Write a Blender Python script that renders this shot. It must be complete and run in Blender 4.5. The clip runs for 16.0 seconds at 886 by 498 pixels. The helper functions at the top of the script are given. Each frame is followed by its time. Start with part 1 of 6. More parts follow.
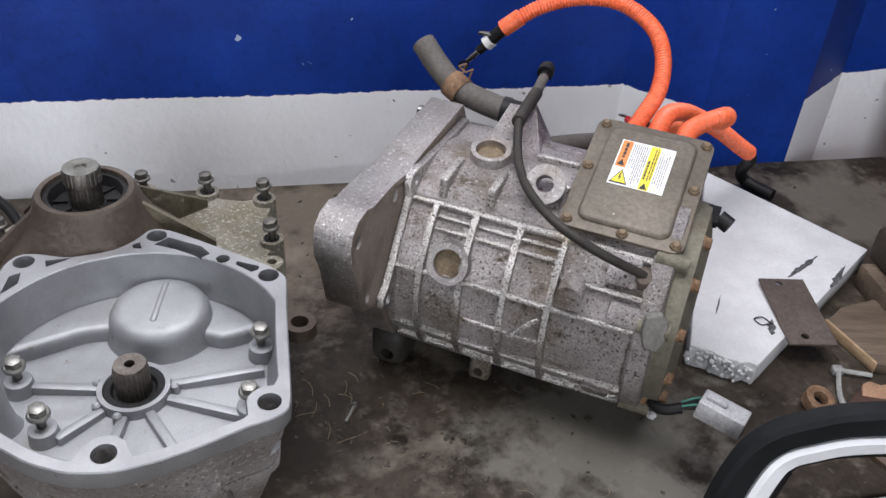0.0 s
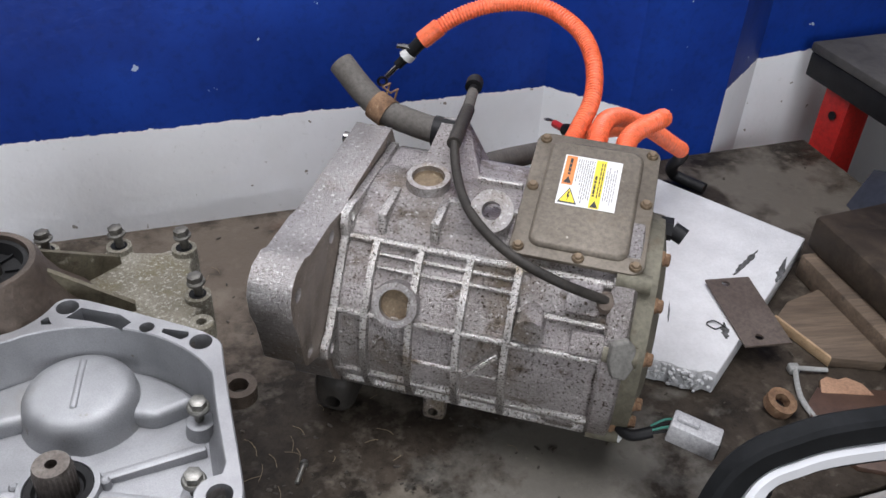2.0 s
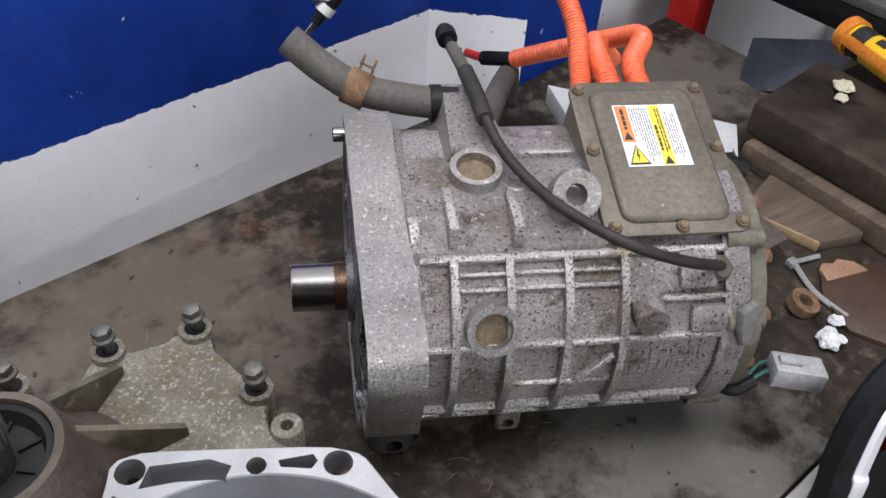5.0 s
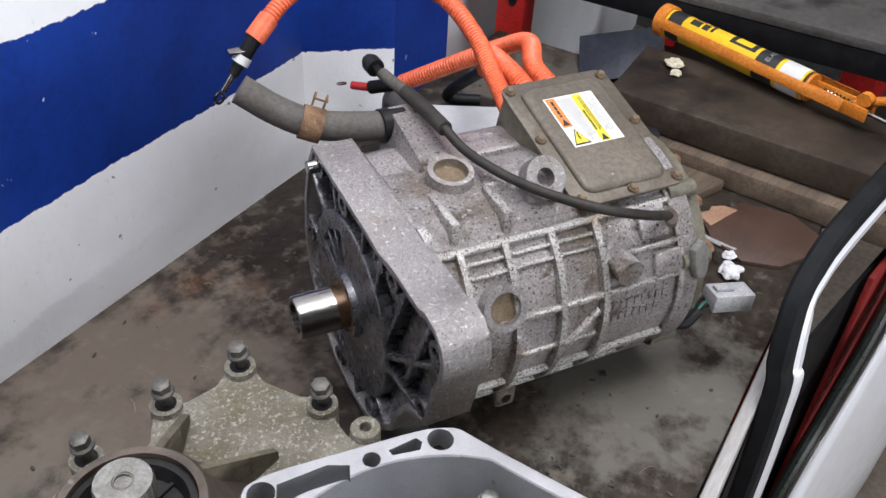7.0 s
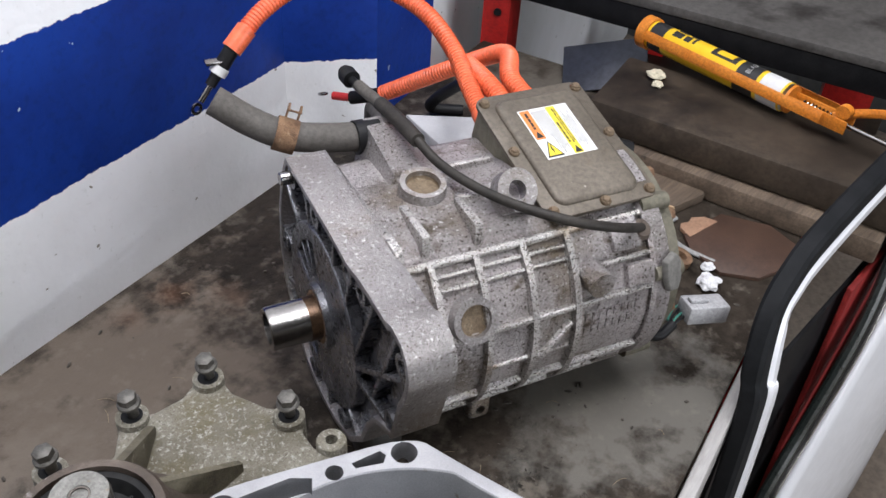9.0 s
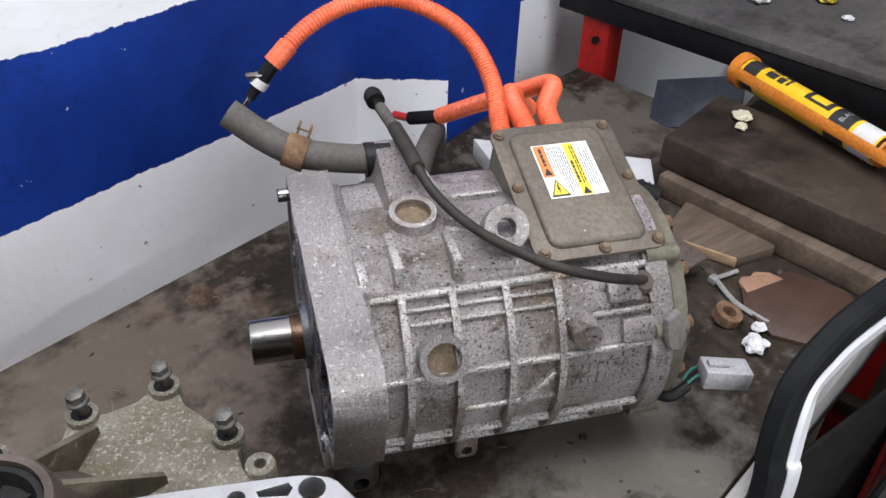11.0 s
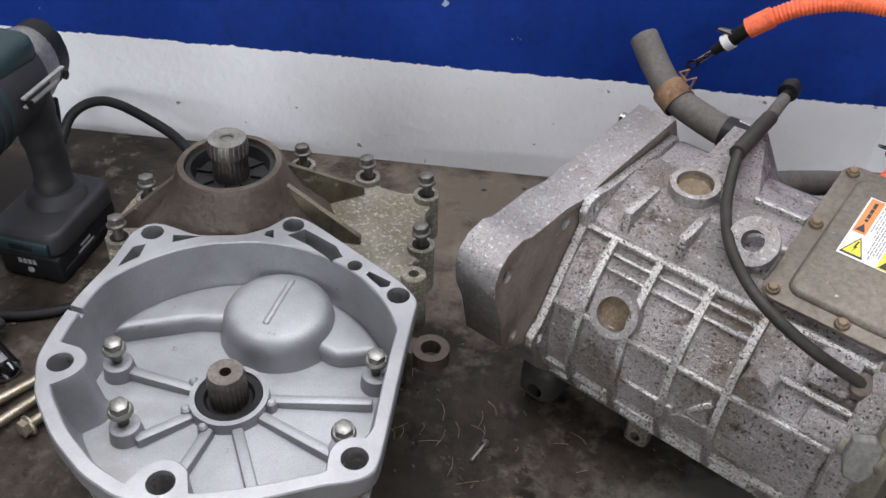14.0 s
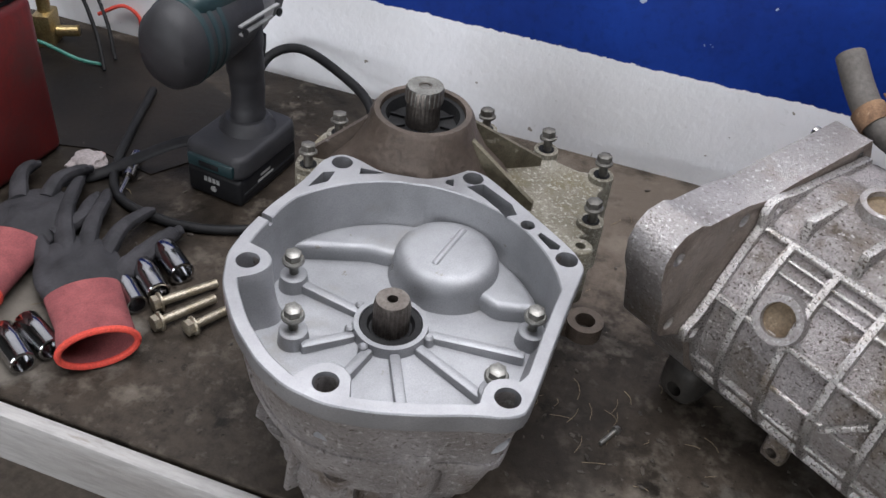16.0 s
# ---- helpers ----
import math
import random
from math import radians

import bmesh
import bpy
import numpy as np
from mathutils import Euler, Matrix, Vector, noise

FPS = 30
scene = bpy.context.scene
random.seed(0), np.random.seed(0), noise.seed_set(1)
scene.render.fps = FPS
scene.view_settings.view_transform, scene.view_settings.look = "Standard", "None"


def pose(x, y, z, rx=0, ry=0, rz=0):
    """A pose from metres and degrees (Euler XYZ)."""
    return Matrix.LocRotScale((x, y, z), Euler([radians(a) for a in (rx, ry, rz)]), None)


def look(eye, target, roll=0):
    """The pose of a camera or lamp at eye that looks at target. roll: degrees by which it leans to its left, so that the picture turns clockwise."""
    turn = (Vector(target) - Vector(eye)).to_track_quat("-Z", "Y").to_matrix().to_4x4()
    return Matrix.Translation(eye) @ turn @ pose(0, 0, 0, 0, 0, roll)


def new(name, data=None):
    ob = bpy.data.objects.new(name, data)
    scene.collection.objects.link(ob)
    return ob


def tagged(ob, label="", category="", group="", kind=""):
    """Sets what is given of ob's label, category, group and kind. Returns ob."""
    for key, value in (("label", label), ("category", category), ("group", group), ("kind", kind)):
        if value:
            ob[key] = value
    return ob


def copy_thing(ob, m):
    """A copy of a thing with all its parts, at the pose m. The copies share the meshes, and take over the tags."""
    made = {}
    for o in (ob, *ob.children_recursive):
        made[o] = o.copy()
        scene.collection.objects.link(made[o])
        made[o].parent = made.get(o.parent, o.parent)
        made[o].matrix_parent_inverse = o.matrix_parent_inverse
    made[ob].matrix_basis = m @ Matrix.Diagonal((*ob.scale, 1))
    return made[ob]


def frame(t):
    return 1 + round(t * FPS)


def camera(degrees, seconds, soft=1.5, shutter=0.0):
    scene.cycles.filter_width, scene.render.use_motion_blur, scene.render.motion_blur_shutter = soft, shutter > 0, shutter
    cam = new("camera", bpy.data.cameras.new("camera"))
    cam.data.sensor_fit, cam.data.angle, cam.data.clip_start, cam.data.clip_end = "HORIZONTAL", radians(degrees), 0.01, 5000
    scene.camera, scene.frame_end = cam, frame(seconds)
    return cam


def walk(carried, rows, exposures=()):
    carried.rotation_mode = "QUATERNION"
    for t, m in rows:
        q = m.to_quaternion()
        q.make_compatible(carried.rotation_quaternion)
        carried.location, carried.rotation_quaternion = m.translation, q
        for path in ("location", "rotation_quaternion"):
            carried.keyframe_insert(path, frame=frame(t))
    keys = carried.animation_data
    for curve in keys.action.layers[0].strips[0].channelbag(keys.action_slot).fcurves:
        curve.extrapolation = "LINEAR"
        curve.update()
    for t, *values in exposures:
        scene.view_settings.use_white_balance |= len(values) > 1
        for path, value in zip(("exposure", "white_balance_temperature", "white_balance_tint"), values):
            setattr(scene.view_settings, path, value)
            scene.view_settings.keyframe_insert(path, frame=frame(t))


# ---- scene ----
cam = camera(53.3, 16.0)
METRES, EYE, TILT, LEAN, TURN = 1.3, 0.69, -36.0, -3.5, 0.0
ROWS = [
    (0.0, 0.0, 0.0, 0.0, 0.0, 0.0, -0.0),
    (0.5, 0.0015, 0.0067, 0.0092, -1.72, 0.1, 1.02),
    (1.0, -0.0007, 0.0192, 0.0149, -3.83, 0.08, 2.83),
    (1.5, -0.0088, 0.0315, 0.0223, -5.3, -0.17, 4.22),
    (2.0, -0.0207, 0.0488, 0.0316, -5.79, -0.68, 4.98),
    (2.5, -0.0387, 0.067, 0.0397, -6.46, -1.61, 5.9),
    (3.0, -0.0643, 0.0909, 0.0531, -6.91, -2.54, 6.59),
    (3.5, -0.097, 0.1084, 0.0621, -8.66, -3.58, 7.53),
    (4.0, -0.1151, 0.1463, 0.0862, -12.35, -5.34, 9.32),
    (4.5, -0.1348, 0.2011, 0.1275, -16.46, -7.83, 11.73),
    (5.0, -0.1901, 0.2097, 0.1393, -25.25, -11.67, 16.58),
    (7.5, -0.3265, 0.2284, 0.1759, -42.17, -14.91, 25.23),
    (8.0, -0.3192, 0.2237, 0.1731, -42.11, -14.77, 24.97),
    (8.5, -0.3141, 0.2188, 0.1697, -42.13, -14.78, 24.91),
    (11.0, -0.214, 0.1694, 0.1305, -30.1, -8.87, 21.45),
    (11.5, -0.1548, 0.1387, 0.1023, -19.23, -5.6, 16.64),
    (12.0, -0.108, 0.1346, 0.0945, -9.1, -3.76, 10.55),
    (12.5, -0.0922, 0.1659, 0.1038, -5.11, -4.73, 5.13),
    (13.0, -0.0339, 0.1539, 0.0963, -1.36, -4.23, 0.97),
    (13.5, 0.0249, 0.1179, 0.0641, 6.72, -4.19, -4.54),
    (14.0, 0.0268, 0.1018, 0.0506, 14.67, -4.22, -9.47),
    (14.5, 0.0257, 0.0971, 0.0443, 19.01, -4.48, -12.99),
    (15.0, 0.0298, 0.091, 0.0369, 20.8, -4.68, -15.35),
    (15.5, 0.0233, 0.0846, 0.0274, 22.04, -4.97, -17.25),
    (16.0, 0.0107, 0.0805, 0.0136, 23.65, -5.69, -18.97),
]
walk(cam, [(t, pose(0, 0, EYE, TILT, LEAN, TURN) @ pose(METRES * x, METRES * y, METRES * z, 90 + pitch, roll, yaw)) for t, x, y, z, yaw, pitch, roll in ROWS],
     exposures=((0.0, -0.53), (3.0, -0.53), (4.5, -0.58), (5.2, -0.48), (7.3, -0.36), (8.5, -0.36), (11.0, -0.42), (12.5, -0.58), (14.0, -0.54), (16.0, -0.46)))

# ---- assumed lighting: area lamps for an unseen doorway and roof opening ----
world = bpy.data.worlds.new("workshop_sky")
scene.world = world
world.use_nodes = True
sky = world.node_tree.nodes.new("ShaderNodeTexSky")
sky.sky_type, sky.sun_disc = "NISHITA", False
sky.sun_elevation, sky.sun_rotation = radians(48), radians(200)
world.node_tree.links.new(sky.outputs["Color"], world.node_tree.nodes["Background"].inputs["Color"])
world.node_tree.nodes["Background"].inputs["Strength"].default_value = 0.1


def area_lamp(name, m, sx, sy, power, colour):
    data = bpy.data.lights.new(name, "AREA")
    data.shape, data.size, data.size_y, data.energy, data.color = "RECTANGLE", sx, sy, power, colour
    lamp = new(name, data)
    lamp.matrix_world = m
    return lamp


DOOR_POWER, ROOF_POWER = 120.0, 92.0
area_lamp("assumed_door_light", look((0.1, -2.92, 1.00), (-0.3, 0.5, 0.2)), 2.6, 2.1, DOOR_POWER, (0.92, 0.94, 1.0))
area_lamp("assumed_roof_light", look((-0.05, 0.5, 2.13), (-0.05, 0.501, 0.0)), 1.9, 1.0, ROOF_POWER, (0.96, 0.955, 1.0))


# ---- materials ----
def surf(name, dark, light, scale=12.0, rough=0.6, metal=0.0, bump=0.15, grain=8.0, spots=(), rough_span=0.15, mottle=0.35, stretch=(1, 1, 1), patches=(), spec=0.5):
    """A two-scale weathered surface: broad drift from dark to light, fine grain over it, and spots of (colour, scale, from, to)."""
    m = bpy.data.materials.new(name)
    m.use_nodes = True
    nt = m.node_tree
    n, l = nt.nodes, nt.links
    b = n["Principled BSDF"]
    co = n.new("ShaderNodeTexCoord")
    mp = n.new("ShaderNodeMapping")
    mp.inputs["Scale"].default_value = stretch
    l.new(co.outputs["Object"], mp.inputs["Vector"])

    def noisy(s, detail, rg=0.55):
        t = n.new("ShaderNodeTexNoise")
        t.inputs["Scale"].default_value, t.inputs["Detail"].default_value, t.inputs["Roughness"].default_value = s, detail, rg
        l.new(mp.outputs["Vector"], t.inputs["Vector"])
        return t.outputs["Fac"]

    def ramp(fac, a, c, lo=0.3, hi=0.7):
        r = n.new("ShaderNodeValToRGB")
        r.color_ramp.elements[0].position, r.color_ramp.elements[1].position = lo, hi
        r.color_ramp.elements[0].color, r.color_ramp.elements[1].color = (*a, 1), (*c, 1)
        l.new(fac, r.inputs["Fac"])
        return r.outputs["Color"]

    def mix(kind, fac, a, c):
        x = n.new("ShaderNodeMix")
        x.data_type, x.blend_type = "RGBA", kind
        if isinstance(fac, float):
            x.inputs[0].default_value = fac
        else:
            l.new(fac, x.inputs[0])
        for sock, v in ((x.inputs[6], a), (x.inputs[7], c)):
            if isinstance(v, tuple):
                sock.default_value = (*v, 1)
            else:
                l.new(v, sock)
        return x.outputs[2]

    broad = ramp(noisy(scale, 4), dark, light)
    fine = noisy(scale * grain, 6, 0.7)
    col = mix("MULTIPLY", 1.0, broad, ramp(fine, (1 - mottle,) * 3, (1, 1, 1), 0.35, 0.6))
    for colour, s, lo, hi in spots:
        col = mix("MIX", ramp(noisy(s, 7, 0.65), (0, 0, 0), (1, 1, 1), lo, hi), col, colour)
    for colour, (px, py, pz), near, far, most in patches:
        dist = n.new("ShaderNodeVectorMath")
        dist.operation = "DISTANCE"
        dist.inputs[1].default_value = (px, py, pz)
        l.new(co.outputs["Object"], dist.inputs[0])
        fall = n.new("ShaderNodeMapRange")
        fall.inputs["From Min"].default_value, fall.inputs["From Max"].default_value, fall.inputs["To Min"].default_value, fall.inputs["To Max"].default_value = far, near, -0.30, 0.24
        l.new(dist.outputs["Value"], fall.inputs["Value"])
        total = n.new("ShaderNodeMath")
        total.operation = "ADD"
        l.new(fall.outputs["Result"], total.inputs[0])
        l.new(noisy(scale * 6.0, 7, 0.62), total.inputs[1])
        amount = ramp(total.outputs[0], (0, 0, 0), (most,) * 3, 0.50, 0.68)
        col = mix("MIX", amount, col, colour)
    l.new(col, b.inputs["Base Color"])
    r = n.new("ShaderNodeMapRange")
    r.inputs["To Min"].default_value, r.inputs["To Max"].default_value = max(0.03, rough - rough_span), min(1.0, rough + rough_span)
    l.new(fine, r.inputs["Value"])
    l.new(r.outputs["Result"], b.inputs["Roughness"])
    b.inputs["Metallic"].default_value = metal
    b.inputs["Specular IOR Level"].default_value = spec
    if bump:
        bp = n.new("ShaderNodeBump")
        bp.inputs["Strength"].default_value, bp.inputs["Distance"].default_value = bump, 0.004
        l.new(fine, bp.inputs["Height"])
        l.new(bp.outputs["Normal"], b.inputs["Normal"])
    return m


def wall_paint(name, low, high, fall=0.0):
    """White lime below low and above high, deep blue gloss between, with brushed ragged borders, pits and chips; fall tilts the borders along x."""
    m = bpy.data.materials.new(name)
    m.use_nodes = True
    nt = m.node_tree
    n, l = nt.nodes, nt.links
    b = n["Principled BSDF"]
    geo = n.new("ShaderNodeNewGeometry")
    sep = n.new("ShaderNodeSeparateXYZ")
    l.new(geo.outputs["Position"], sep.inputs[0])

    def noisy(s, d, rg=0.6):
        t = n.new("ShaderNodeTexNoise")
        t.inputs["Scale"].default_value, t.inputs["Detail"].default_value, t.inputs["Roughness"].default_value = s, d, rg
        l.new(geo.outputs["Position"], t.inputs["Vector"])
        return t.outputs["Fac"]

    def calc(op, a, c, clamp=False):
        x = n.new("ShaderNodeMath")
        x.operation, x.use_clamp = op, clamp
        for sock, v in zip(x.inputs, (a, c)):
            if isinstance(v, float):
                sock.default_value = v
            else:
                l.new(v, sock)
        return x.outputs[0]

    def ramp(fac, a, c, lo, hi):
        r = n.new("ShaderNodeValToRGB")
        r.color_ramp.elements[0].position, r.color_ramp.elements[1].position = lo, hi
        r.color_ramp.elements[0].color, r.color_ramp.elements[1].color = (*a, 1), (*c, 1)
        l.new(fac, r.inputs["Fac"])
        return r.outputs["Color"]

    def mix(fac, a, c, kind="MIX"):
        x = n.new("ShaderNodeMix")
        x.data_type, x.blend_type = "RGBA", kind
        if isinstance(fac, float):
            x.inputs[0].default_value = fac
        else:
            l.new(fac, x.inputs[0])
        l.new(a, x.inputs[6])
        l.new(c, x.inputs[7])
        return x.outputs[2]

    wob = calc("ADD", calc("MULTIPLY", calc("SUBTRACT", noisy(90.0, 5), 0.5), 0.010), calc("MULTIPLY", calc("SUBTRACT", noisy(6.0, 2), 0.5), 0.009))
    z = calc("ADD", calc("ADD", sep.outputs["Z"], calc("MULTIPLY", sep.outputs["X"], fall)), wob)
    blue = calc("MULTIPLY", calc("MULTIPLY", calc("SUBTRACT", z, low), 900.0, True), calc("MULTIPLY", calc("SUBTRACT", high, z), 900.0, True), True)
    white_c = mix(1.0, ramp(noisy(4.0, 5), (0.80, 0.81, 0.82), (0.89, 0.90, 0.93), 0.35, 0.65), ramp(noisy(120.0, 4), (0.86, 0.86, 0.84), (1, 1, 1), 0.24, 0.36), "MULTIPLY")
    blue_c = mix(1.0, ramp(noisy(6.0, 5), (0.003, 0.020, 0.16), (0.006, 0.042, 0.29), 0.3, 0.7), ramp(noisy(90.0, 5), (0.8, 0.8, 0.8), (1, 1, 1), 0.3, 0.5), "MULTIPLY")
    pits = ramp(noisy(58.0, 2, 0.5), (0, 0, 0), (1, 1, 1), 0.735, 0.75)
    earth = n.new("ShaderNodeRGB")
    earth.outputs[0].default_value = (0.32, 0.30, 0.27, 1)
    white_c = mix(pits, white_c, earth.outputs[0])
    chips = ramp(noisy(34.0, 3), (0, 0, 0), (1, 1, 1), 0.72, 0.73)
    pale = n.new("ShaderNodeRGB")
    pale.outputs[0].default_value = (0.35, 0.42, 0.55, 1)
    blue_c = mix(chips, blue_c, pale.outputs[0])
    l.new(mix(blue, white_c, blue_c), b.inputs["Base Color"])
    l.new(calc("SUBTRACT", 0.85, calc("MULTIPLY", blue, 0.38)), b.inputs["Roughness"])
    bp = n.new("ShaderNodeBump")
    bp.inputs["Distance"].default_value = 0.004
    l.new(calc("SUBTRACT", 0.30, calc("MULTIPLY", blue, 0.14)), bp.inputs["Strength"])
    b.inputs["Specular IOR Level"].default_value = 0.3
    l.new(calc("ADD", noisy(75.0, 6), calc("MULTIPLY", noisy(14.0, 3), 1.2)), bp.inputs["Height"])
    l.new(bp.outputs["Normal"], b.inputs["Normal"])
    return m


CAST = surf("cast_aluminium_soiled", (0.33, 0.302, 0.288), (0.60, 0.565, 0.57), 14, 0.34, 0.88, 0.7, 30, (((0.19, 0.15, 0.105), 9, 0.51, 0.68), ((0.12, 0.095, 0.068), 34, 0.56, 0.68), ((0.72, 0.70, 0.70), 260, 0.60, 0.66), ((0.07, 0.055, 0.042), 340, 0.575, 0.615)), 0.2, 0.4)
# Lighter variant of the cast aluminium for the ribs and end flange.
RIB_AL = surf("bright_cast_rib", (0.42, 0.40, 0.38), (0.64, 0.62, 0.605), 22, 0.30, 0.88, 0.5, 20, (((0.22, 0.17, 0.115), 16, 0.56, 0.70), ((0.72, 0.71, 0.70), 260, 0.60, 0.67), ((0.10, 0.078, 0.056), 380, 0.57, 0.62)), 0.18, 0.35)
LOWER_CAST = surf("mottled_grey_casting", (0.26, 0.235, 0.22), (0.48, 0.455, 0.45), 14, 0.45, 0.6, 0.9, 22, (((0.15, 0.115, 0.085), 17, 0.54, 0.68), ((0.60, 0.58, 0.58), 190, 0.56, 0.68), ((0.09, 0.072, 0.055), 240, 0.58, 0.65)))
PLATE_AL = surf("cast_aluminium_plate", (0.32, 0.298, 0.288), (0.47, 0.45, 0.445), 12, 0.36, 0.85, 0.5, 40, (((0.20, 0.155, 0.11), 10, 0.54, 0.72), ((0.70, 0.69, 0.69), 230, 0.57, 0.68), ((0.12, 0.097, 0.078), 420, 0.58, 0.65)), 0.16, 0.3)
FACE_AL = surf("dark_oiled_aluminium", (0.13, 0.13, 0.145), (0.25, 0.25, 0.27), 16, 0.28, 0.75, 0.1, 8, (((0.06, 0.05, 0.045), 14, 0.60, 0.75),))
BRIGHT_AL = surf("clean_cast_aluminium", (0.27, 0.275, 0.285), (0.41, 0.415, 0.43), 16, 0.52, 0.68, 0.22, 60, (((0.24, 0.225, 0.195), 12, 0.56, 0.78), ((0.16, 0.135, 0.105), 70, 0.66, 0.74), ((0.18, 0.155, 0.12), 260, 0.68, 0.73)), 0.12, 0.22)
MACHINED = surf("machined_rim", (0.31, 0.31, 0.32), (0.42, 0.42, 0.43), 22, 0.40, 0.85, 0.15, 40, (((0.33, 0.31, 0.28), 26, 0.66, 0.78), ((0.25, 0.22, 0.19), 180, 0.70, 0.74)), 0.12, 0.12)
BROWN_CAST = surf("oily_brown_casting", (0.058, 0.043, 0.032), (0.145, 0.115, 0.095), 14, 0.5, 0.35, 0.4, 12, (((0.45, 0.43, 0.42), 34, 0.64, 0.74), ((0.07, 0.05, 0.035), 20, 0.6, 0.72)))
PALE_CAST = surf("oxidised_pale_casting", (0.17, 0.152, 0.110), (0.34, 0.318, 0.258), 24, 0.7, 0.2, 0.8, 30, (((0.14, 0.115, 0.055), 20, 0.54, 0.70), ((0.47, 0.455, 0.40), 340, 0.53, 0.65), ((0.11, 0.092, 0.065), 430, 0.57, 0.66)))
OLIVE_CAST = surf("olive_grimed_casting", (0.075, 0.064, 0.040), (0.20, 0.178, 0.125), 22, 0.6, 0.2, 0.5, 16, (((0.38, 0.36, 0.30), 70, 0.62, 0.74), ((0.045, 0.035, 0.022), 26, 0.58, 0.7)))
LID = surf("brown_soiled_lid", (0.115, 0.097, 0.075), (0.175, 0.15, 0.12), 14, 0.5, 0.35, 0.25, 16, (((0.40, 0.37, 0.33), 150, 0.68, 0.74), ((0.11, 0.085, 0.055), 22, 0.6, 0.75)))
STEEL = surf("bright_steel", (0.29, 0.275, 0.26), (0.40, 0.385, 0.375), 30, 0.24, 1.0, 0.05, 12, (((0.16, 0.11, 0.08), 40, 0.64, 0.76),), 0.08, 0.15)
DULL_BOLT = surf("dull_dark_bolt", (0.085, 0.08, 0.072), (0.18, 0.172, 0.155), 90, 0.5, 0.6, 0.2, 6, (((0.30, 0.28, 0.25), 120, 0.62, 0.74),))
LEAD = surf("dusty_black_lead", (0.016, 0.014, 0.012), (0.040, 0.035, 0.030), 40, 0.6, 0, 0.15, 8, spec=0.3)
SPLINE = surf("worn_spline_steel", (0.14, 0.12, 0.105), (0.24, 0.215, 0.195), 40, 0.42, 0.9, 0.1, 8)
ZINC = surf("dull_zinc_bolt", (0.19, 0.185, 0.17), (0.34, 0.335, 0.31), 90, 0.4, 0.85, 0.1, 6, (((0.25, 0.17, 0.09), 120, 0.62, 0.75),))
RUST = surf("rusty_steel", (0.13, 0.07, 0.038), (0.27, 0.16, 0.088), 80, 0.8, 0.1, 0.5, 6, (((0.40, 0.31, 0.21), 150, 0.6, 0.75),))
RUBBER = surf("black_rubber", (0.008, 0.008, 0.009), (0.018, 0.018, 0.018), 30, 0.55, 0, 0.12, 8, spec=0.2)
HOSE = surf("dusty_rubber_hose", (0.065, 0.058, 0.050), (0.11, 0.10, 0.09), 30, 0.75, 0, 0.2, 8)
BLACK = surf("matt_black_plastic", (0.006, 0.006, 0.007), (0.014, 0.014, 0.015), 40, 0.5, 0, 0.1, 8, spec=0.2)
ORANGE = surf("orange_conduit", (0.76, 0.125, 0.045), (0.86, 0.18, 0.075), 30, 0.42, 0, 0.05, 6, (((0.35, 0.12, 0.06), 60, 0.72, 0.85),))
# Broad patches set the top paler or darker by area; small ones are rust.
BENCH = surf("oil_stained_bench_sheet", (0.022, 0.017, 0.013), (0.066, 0.053, 0.041), 3.2, 0.42, 0.0, 0.3, 26, (((0.014, 0.011, 0.008), 6, 0.52, 0.64), ((0.135, 0.118, 0.096), 13, 0.57, 0.72), ((0.010, 0.008, 0.006), 24, 0.60, 0.68), ((0.02, 0.016, 0.012), 45, 0.66, 0.70), ((0.105, 0.09, 0.073), 42, 0.55, 0.72), ((0.010, 0.008, 0.006), 120, 0.64, 0.70), ((0.20, 0.18, 0.155), 85, 0.70, 0.74)), 0.18, 0.45, spec=0.14,
             patches=(((0.175, 0.165, 0.145), (0.33, 0.56, 0.82), 0.05, 0.26, 0.62), ((0.16, 0.145, 0.125), (-0.50, 0.55, 0.82), 0.03, 0.20, 0.7), ((0.15, 0.135, 0.115), (-0.12, 0.98, 0.82), 0.02, 0.22, 0.55),
                      ((0.14, 0.070, 0.040), (0.180, 1.055, 0.82), 0.002, 0.070, 0.42), ((0.14, 0.072, 0.045), (0.125, 1.062, 0.82), 0.002, 0.055, 0.34), ((0.15, 0.095, 0.065), (0.216, 0.997, 0.82), 0.002, 0.085, 0.35), ((0.150, 0.122, 0.096), (0.02, 0.99, 0.82), 0.06, 0.42, 0.62), ((0.020, 0.016, 0.012), (0.72, 0.99, 0.82), 0.02, 0.12, 0.8), ((0.135, 0.120, 0.100), (0.86, 0.98, 0.82), 0.05, 0.25, 0.7), ((0.014, 0.011, 0.009), (0.02, 0.62, 0.82), 0.02, 0.16, 0.7), ((0.011, 0.009, 0.007), (-0.66, 0.84, 0.82), 0.10, 0.42, 0.8)))
FOAM = surf("white_polystyrene", (0.54, 0.54, 0.55), (0.65, 0.65, 0.66), 20, 0.9, 0, 0.4, 14, (((0.55, 0.52, 0.48), 16, 0.74, 0.85),), 0.05, 0.08)
FLOOR = surf("concrete_floor", (0.17, 0.135, 0.105), (0.27, 0.225, 0.18), 3, 0.85, 0, 0.2, 20)
WOOD = surf("weathered_wood", (0.07, 0.048, 0.031), (0.19, 0.138, 0.095), 9, 0.75, 0, 0.4, 10, (((0.04, 0.028, 0.02), 14, 0.55, 0.7),), 0.1, 0.4, (0.25, 3.0, 3.0))
